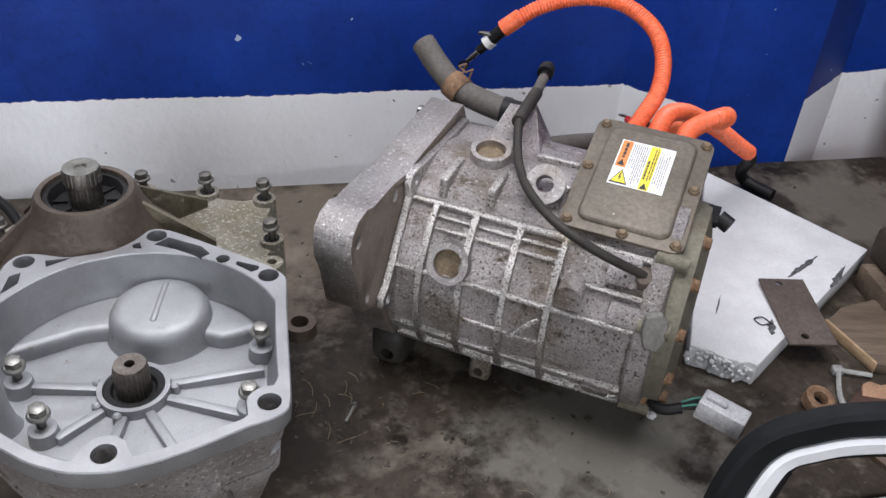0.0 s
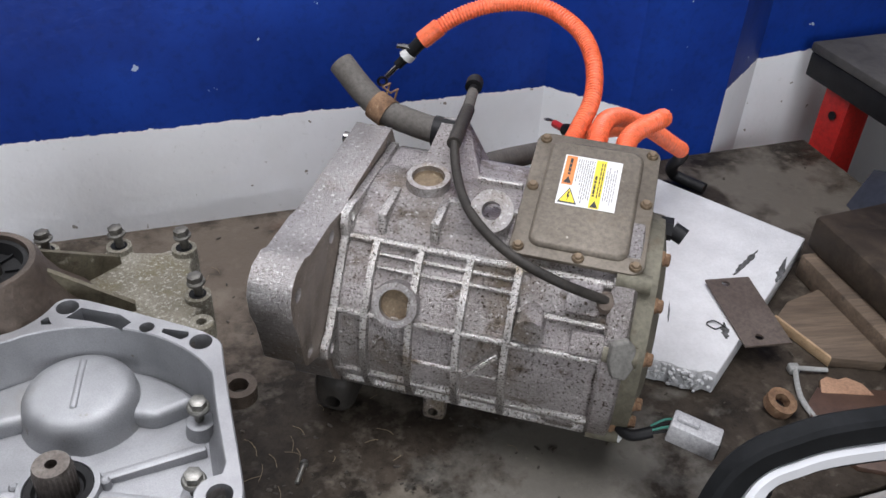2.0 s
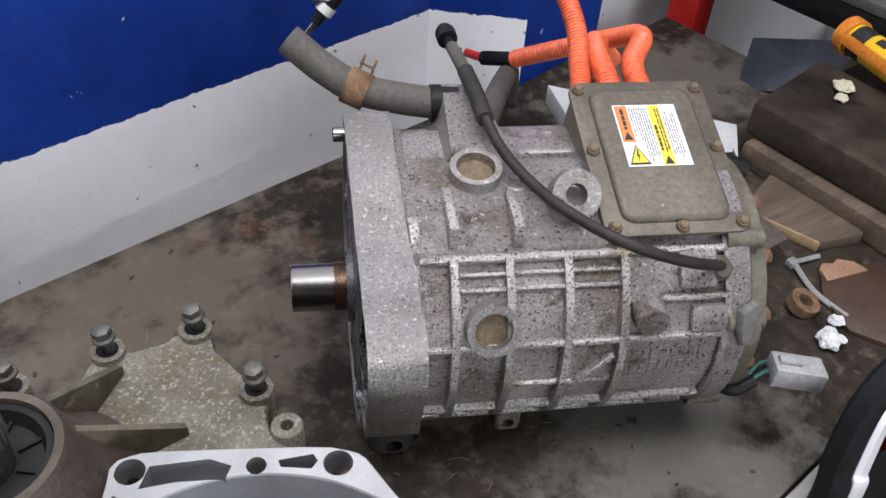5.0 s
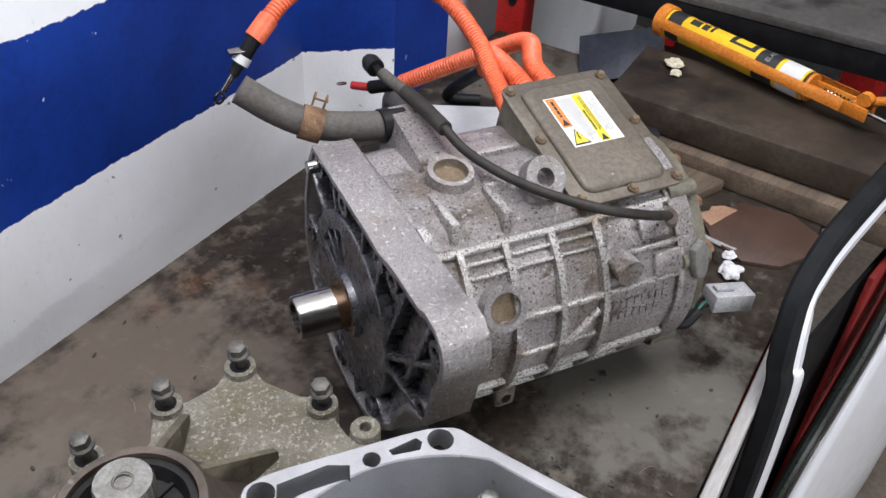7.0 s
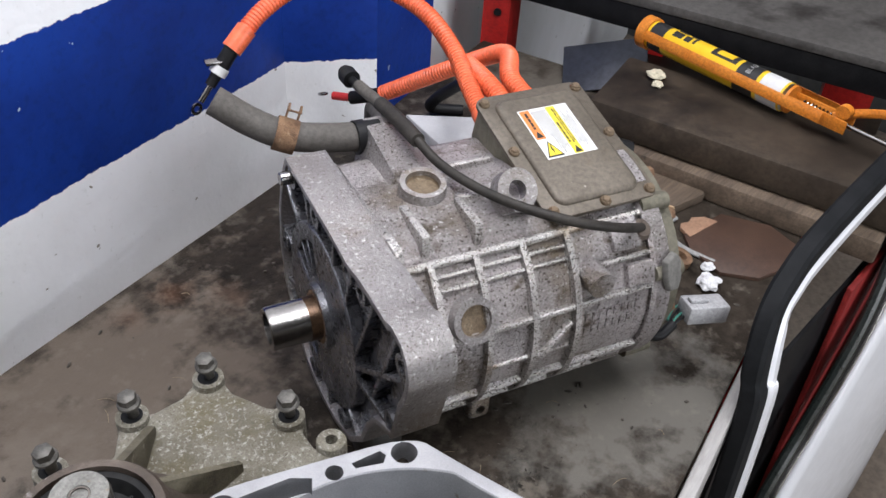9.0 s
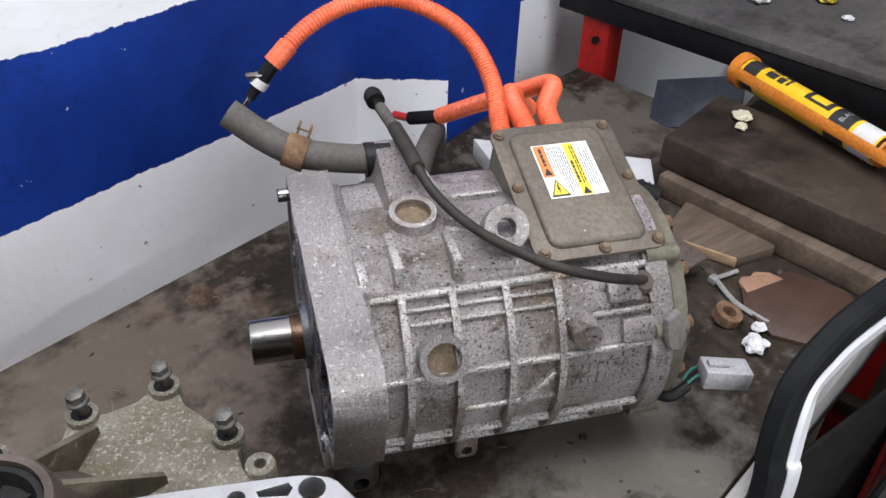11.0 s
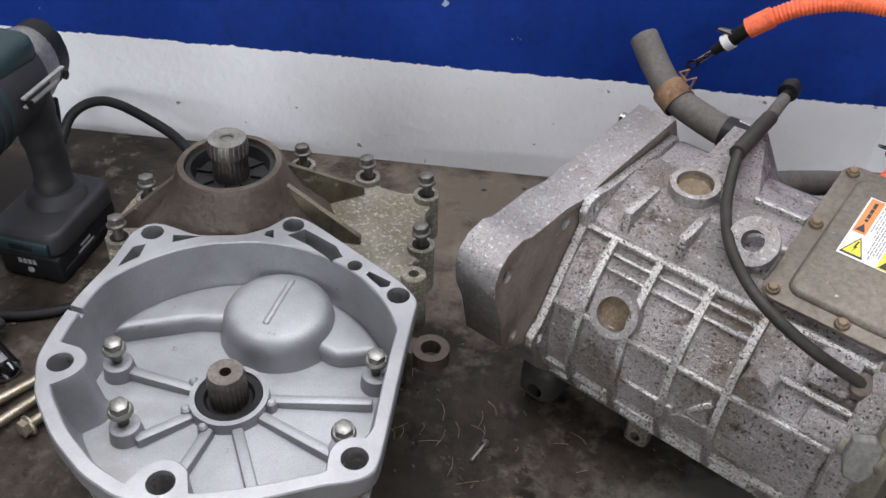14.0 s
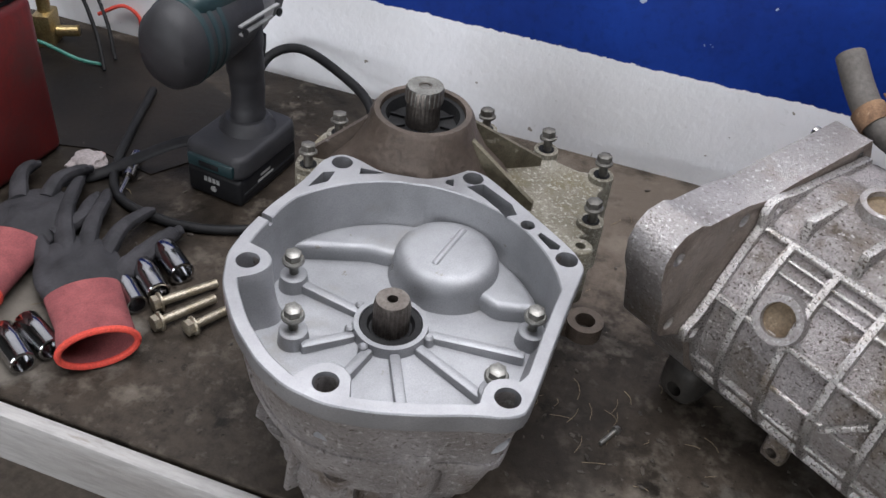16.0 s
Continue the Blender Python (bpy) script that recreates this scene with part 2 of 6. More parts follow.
BLOCK = surf("dark_greasy_block", (0.030, 0.022, 0.016), (0.072, 0.055, 0.040), 9, 0.6, 0, 0.3, 14, (((0.014, 0.011, 0.009), 6, 0.52, 0.66),), spec=0.18)
STEEL_PLATE = surf("brown_mild_steel", (0.125, 0.095, 0.078), (0.18, 0.145, 0.122), 10, 0.5, 0.5, 0.06, 20)


# ---- builders ----
def part(name, bm, material, parent=None, label="", smooth=True, m=None):
    """Links a bmesh as one mesh object under a thing or a part."""
    me = bpy.data.meshes.new(name)
    bmesh.ops.recalc_face_normals(bm, faces=bm.faces)
    bm.to_mesh(me)
    bm.free()
    me.materials.append(material)
    if smooth:
        me.shade_smooth()
        me.set_sharp_from_angle(angle=radians(38))
    ob = new(name, me)
    if m is not None:
        ob.matrix_basis = m
    ob.parent = parent
    if label:
        tagged(ob, label)
    return ob


def again(ob, m, parent=None):
    """A further part of the same mesh at the pose m."""
    o = new(ob.name, ob.data)
    o.matrix_basis = m
    o.parent = parent or ob.parent
    if "label" in ob:
        o["label"] = ob["label"]
    return o


def thing(name, label, category, m=None, group="", kind=""):
    ob = new(name)
    ob.empty_display_size = 0.02
    if m is not None:
        ob.matrix_basis = m
    return tagged(ob, label, category, group, kind)


def soften(bm, width, segments=2, angle=30):
    edges = [e for e in bm.edges if len(e.link_faces) == 2 and e.calc_face_angle(0) > radians(angle)]
    if width and edges:
        bmesh.ops.bevel(bm, geom=edges, offset=width, segments=segments, affect="EDGES", profile=0.5, clamp_overlap=True)
    return bm


def brick(x0, x1, y0, y1, z0, z1, bevel=0.0, segments=2):
    bm = bmesh.new()
    bmesh.ops.create_cube(bm, size=1, matrix=Matrix.Translation(((x0 + x1) / 2, (y0 + y1) / 2, (z0 + z1) / 2)) @ Matrix.Diagonal((x1 - x0, y1 - y0, z1 - z0, 1)))
    return soften(bm, bevel, segments)


def prism(outline, z0, z1, bevel=0.0, top_scale=1.0, segments=2):
    """A flat outline in x, y raised from z0 to z1."""
    bm = bmesh.new()
    cx, cy = sum(p[0] for p in outline) / len(outline), sum(p[1] for p in outline) / len(outline)
    low = [bm.verts.new((x, y, z0)) for x, y in outline]
    top = [bm.verts.new((cx + (x - cx) * top_scale, cy + (y - cy) * top_scale, z1)) for x, y in outline]
    bm.faces.new(low[::-1])
    bm.faces.new(top)
    for i in range(len(outline)):
        j = (i + 1) % len(outline)
        bm.faces.new((low[i], low[j], top[j], top[i]))
    bmesh.ops.recalc_face_normals(bm, faces=bm.faces)
    return soften(bm, bevel, segments)


def lathe(profile, seg=32, m=None, lobes=0, depth=0.0):
    """Spins (r, z) pairs round z; lobes and depth cut flutes into rings whose r carries a third value of 1."""
    bm = bmesh.new()
    rings = []
    for p in profile:
        r, z, cut = p[0], p[1], (p[2] if len(p) > 2 else 0)
        ring = []
        for i in range(seg):
            a = 2 * math.pi * i / seg
            rr = r - (depth if cut and lobes and (i * lobes * 2 // seg) % 2 else 0)
            ring.append(bm.verts.new((rr * math.cos(a), rr * math.sin(a), z)))
        rings.append(ring)
    for a, b in zip(rings, rings[1:]):
        for i in range(seg):
            j = (i + 1) % seg
            bm.faces.new((a[i], a[j], b[j], b[i]))
    bm.faces.new(rings[0][::-1])
    bm.faces.new(rings[-1])
    if m is not None:
        bm.transform(m)
    return bm


def aim(p, d):
    """A pose at p whose z runs along d."""
    return Matrix.Translation(p) @ Vector(d).to_track_quat("Z", "Y").to_matrix().to_4x4()


def rod(p, q, r, r2=None, seg=16):
    d = Vector(q) - Vector(p)
    return lathe([(r, 0), (r if r2 is None else r2, d.length)], seg, aim(p, d))


def smooth_path(pts, n):
    pts = [Vector(p) for p in pts]
    ext = [2 * pts[0] - pts[1], *pts, 2 * pts[-1] - pts[-2]]
    out = []
    for i in range(1, len(ext) - 2):
        a, b, c, d = ext[i - 1:i + 3]
        for k in range(n):
            t = k / n
            out.append(0.5 * ((2 * b) + (c - a) * t + (2 * a - 5 * b + 4 * c - d) * t * t + (3 * b - a - 3 * c + d) * t ** 3))
    return out + [pts[-1]]


def tube(pts, r, seg=12, n=10, wave=0.0, pitch=0.0, flat=1.0):
    """A round tube along a smooth line; wave and pitch give it the rings of a corrugated conduit."""
    line = smooth_path(pts, n) if n > 1 else [Vector(p) for p in pts]
    if pitch:
        length = sum((b - a).length for a, b in zip(line, line[1:]))
        count = int(length / pitch) * 4
        acc, k, dense = 0.0, 0, []
        for a, b in zip(line, line[1:]):
            s = (b - a).length
            while k <= count and k * length / count <= acc + s + 1e-9:
                dense.append(a.lerp(b, min(1, (k * length / count - acc) / max(s, 1e-9))))
                k += 1
            acc += s
        line = dense
    bm = bmesh.new()
    rings, side = [], None
    for i, p in enumerate(line):
        d = (line[min(i + 1, len(line) - 1)] - line[max(i - 1, 0)]).normalized()
        side = (side - d * side.dot(d)).normalized() if side else d.orthogonal().normalized()
        up = d.cross(side)
        rr = (r[min(i * len(r) // len(line), len(r) - 1)] if isinstance(r, (list, tuple)) else r) + (wave if pitch and i % 4 in (1, 2) else 0)
        rings.append([bm.verts.new(p + (side * math.cos(a) + up * math.sin(a) * flat) * rr) for a in (2 * math.pi * k / seg for k in range(seg))])
    for a, b in zip(rings, rings[1:]):
        for k in range(seg):
            bm.faces.new((a[k], a[(k + 1) % seg], b[(k + 1) % seg], b[k]))
    bm.faces.new(rings[0][::-1])
    bm.faces.new(rings[-1])
    return bm


def join(*parts):
    out = bmesh.new()
    for b in parts:
        me = bpy.data.meshes.new("join")
        b.to_mesh(me)
        b.free()
        out.from_mesh(me)
        bpy.data.meshes.remove(me)
    return out


def carve(body, cutter, operation="DIFFERENCE"):
    """Cuts one closed bmesh out of another."""
    obs = []
    for b in (body, cutter):
        bmesh.ops.recalc_face_normals(b, faces=b.faces)
        me = bpy.data.meshes.new("carve")
        b.to_mesh(me)
        b.free()
        obs.append(new("carve", me))
    mod = obs[0].modifiers.new("cut", "BOOLEAN")
    mod.operation, mod.object, mod.solver = operation, obs[1], "EXACT"
    me = bpy.data.meshes.new_from_object(obs[0].evaluated_get(bpy.context.evaluated_depsgraph_get()))
    out = bmesh.new()
    out.from_mesh(me)
    bpy.data.meshes.remove(me)
    for o in obs:
        d = o.data
        bpy.data.objects.remove(o)
        bpy.data.meshes.remove(d)
    return out


def hex_bolt(head=0.0075, flange=0.0095, shank=0.0045, length=0.03, height=0.007):
    """A flanged hexagon bolt whose washer face is at z = 0."""
    bm = lathe([(shank, -length), (shank, 0)], 12)
    bm2 = lathe([(flange, 0), (flange, 0.0018), (flange * 0.86, 0.003)], 20)
    bm3 = soften(lathe([(head, 0.0025), (head, height), (head * 0.75, height + 0.001)], 6), 0.0006, 1)
    bm4 = lathe([(head * 0.62, height), (head * 0.5, height + 0.0006)], 12)
    return join(bm, bm2, bm3, bm4)


# ---- the place: room, bench, walls ----
U, V = Vector((0.982, 0.189, 0)), Vector((-0.189, 0.982, 0))
BENCH_POSE = Matrix(((0.982, -0.189, 0, 0), (0.189, 0.982, 0, 0), (0, 0, 1, 0), (0, 0, 0, 1)))

tagged(part("floor", brick(-4, 3, -3.2, 3, -0.92, -0.82), FLOOR), "bare brown concrete workshop floor", "floor", kind="structure")

WALL = wall_paint("blue_and_white_wall_paint", 0.112, 0.295, 0.029)
ALL_BLUE = wall_paint("blue_column_paint", -9.0, 0.95)
COLUMN_SIDE = wall_paint("column_side_paint", 0.102, 0.95)
WHITE_LOW = wall_paint("white_foot_wall_paint", 0.106, 0.95)


def wall(name, p, q, thick, z0, z1, material, label):
    """An upright wall whose visible face runs from p to q; its thickness lies to the left of that way."""
    p, q = Vector((*p, 0)), Vector((*q, 0))
    d = (q - p).normalized()
    n = Vector((-d.y, d.x, 0)) * thick
    ob = part(name, prism([(a.x, a.y) for a in (p, q, q + n, p + n)], z0, z1), material, smooth=False)
    return tagged(ob, label, "wall", kind="structure")


wall("wall_north", (-3.6, 0.28), (0.318, 1.271), 0.2, -0.82, 2.3, WALL, "plastered wall painted white below and glossy blue above")
wall("wall_column_side", (0.318, 1.271), (0.427, 1.196), 0.09, -0.82, 2.3, COLUMN_SIDE, "side of a wall column, white foot and blue above")
wall("wall_column_front", (0.427, 1.196), (0.597, 1.243), 0.1, -0.82, 2.3, ALL_BLUE, "glossy blue painted front of a wall column")
wall("wall_east", (0.597, 1.243), (0.700, 1.358), 0.12, -0.82, 2.3, WHITE_LOW, "blue wall recess with a white painted foot")
wall("wall_recess", (0.700, 1.358), (2.9, 2.10), 0.2, -0.82, 2.3, WHITE_LOW, "blue wall with a white painted foot behind the tables")

# Unseen walls and ceiling, added to close the room; kept dark to cut fill.
UNSEEN_GREY = surf("unseen_dark_wall", (0.06, 0.06, 0.058), (0.10, 0.10, 0.096), 2, 0.85, 0, 0.1, 12)
tagged(part("wall_west", brick(-3.72, -3.6, -3.2, 1.0, -0.82, 2.3), UNSEEN_GREY, smooth=False), "added dark grey wall out of view", "wall", kind="structure")
tagged(part("wall_far_east", brick(2.7, 2.82, -3.2, 2.2, -0.82, 2.3), UNSEEN_GREY, smooth=False), "added dark grey wall out of view", "wall", kind="structure")
# Doorway and roof opening are assumed openings behind the two area lamps.
bm = carve(brick(-3.6, 2.7, -3.2, -3.06, -0.82, 2.3), brick(-1.45, 1.65, -3.4, -2.9, -0.9, 2.1))
tagged(part("wall_south", bm, UNSEEN_GREY, smooth=False), "added dark grey wall out of view with an assumed open doorway", "wall", kind="structure")
bm = carve(brick(-3.8, 2.9, -3.3, 2.2, 2.3, 2.4), brick(-1.05, 0.95, -0.05, 1.05, 2.2, 2.5))
tagged(part("ceiling", bm, UNSEEN_GREY, smooth=False), "added ceiling out of view with an assumed roof light opening", "ceiling", kind="structure")

bench = thing("workbench", "long workbench with an oil-stained brown sheet top and white timber edge", "workbench", BENCH_POSE @ pose(0, 0, -0.82))
WHITE_WOOD = surf("worn_white_painted_timber", (0.30, 0.285, 0.27), (0.50, 0.49, 0.48), 7, 0.7, 0, 0.35, 14, (((0.20, 0.16, 0.13), 22, 0.62, 0.72),), 0.1, 0.25, (0.3, 2, 2))
part("top", brick(-1.25, 1.0, 0.472, 1.105, 0.808, 0.82, 0.002), BENCH, bench, smooth=False)
part("front_edge", brick(-1.25, 1.0, 0.455, 0.4695, 0.745, 0.817, 0.003), WHITE_WOOD, bench, "worn white painted timber edge strip")
part("frame", brick(-1.2, 0.95, 0.535, 1.09, 0.75, 0.806, 0.002), WOOD, bench)
leg = part("leg", brick(-0.035, 0.035, -0.035, 0.035, 0, 0.748, 0.003), WOOD, bench, m=pose(-1.1, 0.53, 0))
for x, y in ((-1.1, 1.04), (0.9, 0.59), (0.9, 1.04), (-0.1, 1.04)):
    again(leg, pose(x, y, 0))

# ---- the electric motor ----
ELECTRIC = pose(-0.0166, 0.8163, 0, 0, 0, -22.0)
motor = thing("electric_motor", "soiled cast aluminium electric motor with ribbed housing lying on the bench", "motor", ELECTRIC)
AX = 0.13
SIDE = Matrix(((0, 0, 1, 0), (1, 0, 0, 0), (0, 1, 0, 0), (0, 0, 0, 1)))   # outline x, y, height to local y, z, x


def around(x, angle, r):
    """A point on the housing: angle from the bench side that faces the room (0) up to the crest (90)."""
    return Vector((x, -r * math.cos(radians(angle)), AX + r * math.sin(radians(angle))))


R = 0.110
body = lathe([(R - 0.004, 0.036), (R, 0.040), (R, 0.290), (R - 0.004, 0.302)], 72, pose(0, 0, AX, 0, 90, 0))
deck = soften(brick(0.036, 0.30, -0.06, 0.092, 0.14, 0.232), 0.014, 3)
housing = part("housing", join(body, deck), CAST, motor, "ribbed cast aluminium housing with brown grime")


def ring_rib(x, w, h, a0, a1, seg=40):
    bm = bmesh.new()
    rows = []
    for i in range(seg + 1):
        a = a0 + (a1 - a0) * i / seg
        rows.append([bm.verts.new(around(x + dx, a, r)) for dx, r in ((-w / 2, R - 0.003), (-w * 0.36, R + h), (w * 0.36, R + h), (w / 2, R - 0.003))])
    for p, q in zip(rows, rows[1:]):
        for k in range(4):
            bm.faces.new((p[k], p[(k + 1) % 4], q[(k + 1) % 4], q[k]))
    bm.faces.new(rows[0])
    bm.faces.new(rows[-1][::-1])
    return bm


def long_rib(x0, x1, angle, w, h):
    bm = brick(x0, x1, -w / 2, w / 2, -0.003, h, min(w, h) * 0.3, 1)
    bm.transform(Matrix.Translation(around(0, angle, R)) @ pose(0, 0, 0, 90 - angle, 0, 0))
    return bm


for x in (0.072, 0.114, 0.159, 0.203):
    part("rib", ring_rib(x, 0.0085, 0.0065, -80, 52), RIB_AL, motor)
for x0, x1, angle, w, h in ((0.04, 0.285, 52, 0.007, 0.006), (0.076, 0.20, 46, 0.004, 0.004), (0.076, 0.20, 40, 0.004, 0.004), (0.04, 0.285, 17, 0.006, 0.006),
                            (0.118, 0.20, -5, 0.004, 0.003), (0.04, 0.285, -23, 0.006, 0.006), (0.04, 0.285, -42, 0.008, 0.007), (0.04, 0.285, -60, 0.008, 0.006), (0.207, 0.285, 33, 0.005, 0.005)):
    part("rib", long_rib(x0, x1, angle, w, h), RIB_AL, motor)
diag = brick(-0.022, 0.022, -0.0025, 0.0025, -0.003, 0.005, 0.001, 1)
diag.transform(Matrix.Translation(around(0.182, 2, R)) @ pose(0, 0, 0, 88, 0, 0) @ pose(0, 0, 0, 0, 0, 48))
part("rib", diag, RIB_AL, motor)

# round bosses with rust-brown core plugs
def core_plug(p, d, r_out, r_in, h):
    ringb = lathe([(r_in, -0.02), (r_out * 1.06, -0.02), (r_out, 0), (r_out * 0.96, h), (r_in, h), (r_in * 0.97, h - 0.010)], 40, aim(p, d))
    boss = part("plug_boss", ringb, PLATE_AL, motor)
    part("core_plug", lathe([(r_in * 0.98, -0.012), (r_in * 0.98, h - 0.0052), (r_in * 0.90, h - 0.0075), (r_in * 0.3, h - 0.0080)], 32, aim(p, d)), RUST_PLUG, boss, "pitted rust-brown core plug")


RUST_PLUG = surf("rust_brown_plug", (0.12, 0.085, 0.052), (0.25, 0.19, 0.125), 60, 0.7, 0.3, 0.4, 8, (((0.45, 0.38, 0.28), 140, 0.6, 0.72),))
core_plug(around(0.1, 25, R), (0, -math.cos(radians(25)), math.sin(radians(25))), 0.0215, 0.0145, 0.010)
core_plug((0.0985, 0.004, 0.236), (0, -0.12, 1), 0.0215, 0.0155, 0.015)

# mounting flange plate: a shallow tray open to the front, with webs, bosses and a machined disc inside
outline = [(0.083, 0.25), (-0.036, 0.247), (-0.072, 0.244), (-0.100, 0.249), (-0.147, 0.249), (-0.158, 0.2535), (-0.176, 0.2510), (-0.186, 0.2425), (-0.191, 0.229), (-0.188, 0.208), (-0.179, 0.188), (-0.169, 0.146), (-0.164, 0.140), (-0.150, 0.134), (-0.132, 0.124), (-0.118, 0.102),
           (-0.105, 0.070), (-0.075, 0.038), (-0.035, 0.021), (0.005, 0.017), (0.045, 0.024), (0.08, 0.048), (0.107, 0.085), (0.118, 0.13), (0.113, 0.18), (0.099, 0.222)]


def inset(poly, d):
    """The closed outline moved inwards by d."""
    out = []
    for k, p in enumerate(poly):
        p, q, r = Vector(poly[k - 1]), Vector(p), Vector(poly[(k + 1) % len(poly)])
        u, v = (q - p).normalized(), (r - q).normalized()
        n = Vector((-u.y, u.x)) + Vector((-v.y, v.x))
        out.append(tuple(q + n.normalized() * d))
    return out


def slab(pts, x0, x1, bevel=0.0):
    """An outline across the motor's axis, from x0 to x1 along it."""
    b = prism(pts, x0, x1, bevel)
    b.transform(SIDE)
    return b


def axial(r, x0, x1, y, z, seg=20):
    return lathe([(r, x0), (r, x1)], seg, pose(0, y, z, 0, 90, 0))


BOLT_HOLES = ((0.07, 0.236), (-0.175, 0.228), (-0.157, 0.151), (-0.068, 0.232), (-0.0966, 0.2335), (0.104, 0.140), (0.090, 0.077), (0.030, 0.035), (-0.050, 0.041), (0.010, 0.234))
plate = bmesh.new()
loops = [[plate.verts.new((x, y, z)) for y, z in poly] for poly, x in ((outline, 0.038), (outline, 0.0), (inset(outline, 0.0055), 0.0), (inset(outline, 0.0065), 0.014))]
for p, q in zip(loops, loops[1:]):
    for k in range(len(p)):
        plate.faces.new((p[k], p[(k + 1) % len(p)], q[(k + 1) % len(p)], q[k]))
plate.faces.new(loops[0])
plate.faces.new(loops[-1])
for y, z in BOLT_HOLES[:5]:
    plate = carve(plate, axial(0.0062, 0.01, 0.06, y, z))
BACK_FACE = surf("brown_grimed_plate_back", (0.17, 0.135, 0.11), (0.28, 0.235, 0.205), 18, 0.45, 0.4, 0.3, 14, (((0.09, 0.068, 0.05), 20, 0.56, 0.7), ((0.42, 0.39, 0.37), 190, 0.62, 0.72)))
flange = part("flange_plate", soften(plate, 0.0016, 2, 50), PLATE_AL, motor, "thick cast mounting plate with bolt holes")
flange.data.materials.append(FACE_AL)
flange.data.materials.append(BACK_FACE)
for p in flange.data.polygons:
    if p.normal.x < -0.5 and p.center.x > 0.01:
        p.material_index = 1
    elif p.normal.x > 0.5:
        p.material_index = 2
for k, (y, z) in enumerate(BOLT_HOLES):
    part("bolt_boss", carve(axial(0.0105, 0.0010, 0.0145, y, z, 24), axial(0.0056, -0.02, 0.0142, y, z)), FACE_AL, flange)
disc = axial(0.088, 0.0015, 0.0138, 0, AX, 64)
disc = carve(disc, axial(0.030, -0.02, 0.05, 0, AX, 32))
for a0, a1 in ((20, 78), (100, 150), (200, 262), (285, 338)):
    sector = [(r * math.cos(radians(a)), AX + r * math.sin(radians(a))) for r, seq in ((0.070, range(a0, a1 + 1, 6)), (0.036, range(a1, a0 - 1, -6))) for a in seq]
    disc = carve(disc, slab(sector, -0.01, 0.0115))
part("front_face", soften(disc, 0.0012, 1, 50), FACE_AL, flange, "dark oily machined face")
part("hub_ring", lathe([(0.034, 0.006), (0.030, -0.004), (0.026, -0.004), (0.026, 0.012)], 40, pose(0, 0, AX, 0, 90, 0)), FACE_AL, flange)
sp = part("spoke", brick(0.033, 0.074, -0.0018, 0.0018, 0.002, 0.0125, 0.0008, 1), FACE_AL, flange, m=pose(0, 0, AX, 0, 90, 0))
for a in (40, 62, 112, 130, 148, 222, 242, 300, 320):
    again(sp, pose(0, 0, AX, 0, 90, 0) @ pose(0, 0, 0, 0, 0, a))
for (ya, za), (yb, zb_) in (((-0.080, 0.150), (-0.120, 0.241)), ((-0.086, 0.128), (-0.150, 0.141)), ((-0.083, 0.140), (-0.166, 0.206)), ((-0.120, 0.142), (-0.162, 0.243)), ((-0.060, 0.188), (-0.070, 0.238)), ((-0.030, 0.208), (-0.034, 0.240)),
                            ((0.030, 0.208), (0.036, 0.242)), ((0.060, 0.188), (0.094, 0.216)), ((0.082, 0.145), (0.114, 0.155)), ((0.078, 0.100), (0.106, 0.092)), ((0.050, 0.065), (0.066, 0.042)), ((-0.010, 0.048), (-0.012, 0.022)), ((-0.058, 0.072), (-0.086, 0.050))):
    d = Vector((yb - ya, zb_ - za)).normalized()
    n = Vector((-d.y, d.x)) * 0.0024
    part("web", slab([(ya + n.x, za + n.y), (ya - n.x, za - n.y), (yb - n.x, zb_ - n.y), (yb + n.x, zb_ + n.y)], 0.002, 0.0142, 0.0008), FACE_AL, flange)
# the housing's own end flange against the plate, in the bright rib material, with two ears
seat = [(-0.046, 0.244), (-0.058, 0.247), (-0.074, 0.246), (-0.079, 0.236), (-0.076, 0.222), (-0.099, 0.186), (-0.123, 0.147), (-0.137, 0.137), (-0.137, 0.124), (-0.124, 0.118)] + [(0.114 * math.cos(radians(a)), AX + 0.114 * math.sin(radians(a))) for a in range(195, 361, 11)] + [(0.105, 0.19), (0.08, 0.236)]
seat_bm = slab(seat, 0.0385, 0.0465, 0.0012)
for y, z in ((-0.064, 0.236), (-0.126, 0.130)):
    seat_bm = carve(seat_bm, axial(0.0055, 0.03, 0.06, y, z))
part("end_flange", seat_bm, RIB_AL, motor, "bright housing end flange")
dowel = part("dowel", lathe([(0.005, -0.010), (0.0062, -0.009), (0.0062, 0.006)], 16, pose(0, 0.070, 0.237, 0, 90, 0)), STEEL, flange, "bright steel dowel sleeve")
BROWN_BOLT_STAIN = surf("brown_oil_film", (0.06, 0.032, 0.018), (0.14, 0.085, 0.05), 60, 0.3, 0.7, 0.1, 8)
shaft = part("output_shaft", lathe([(0.0155, -0.038, 1), (0.0155, -0.049, 1), (0.0165, -0.0495), (0.0195, -0.0495), (0.0203, -0.048), (0.0203, 0.002), (0.0208, 0.003), (0.0208, 0.012)], 48, pose(0, 0, AX, 0, 90, 0), 12, 0.0015), STEEL, motor, "bright steel hollow splined output shaft")
part("oil_stain_collar", lathe([(0.0205, -0.014), (0.0209, -0.013), (0.0209, 0.002)], 40, pose(0, 0, AX, 0, 90, 0)), BROWN_BOLT_STAIN, shaft, "brown oil stain at the shaft root")
part("seal_ring", lathe([(0.0205, -0.0035), (0.0255, -0.0035), (0.0255, 0.010)], 40, pose(0, 0, AX, 0, 90, 0)), RUST, motor, "rust-stained shaft seal")

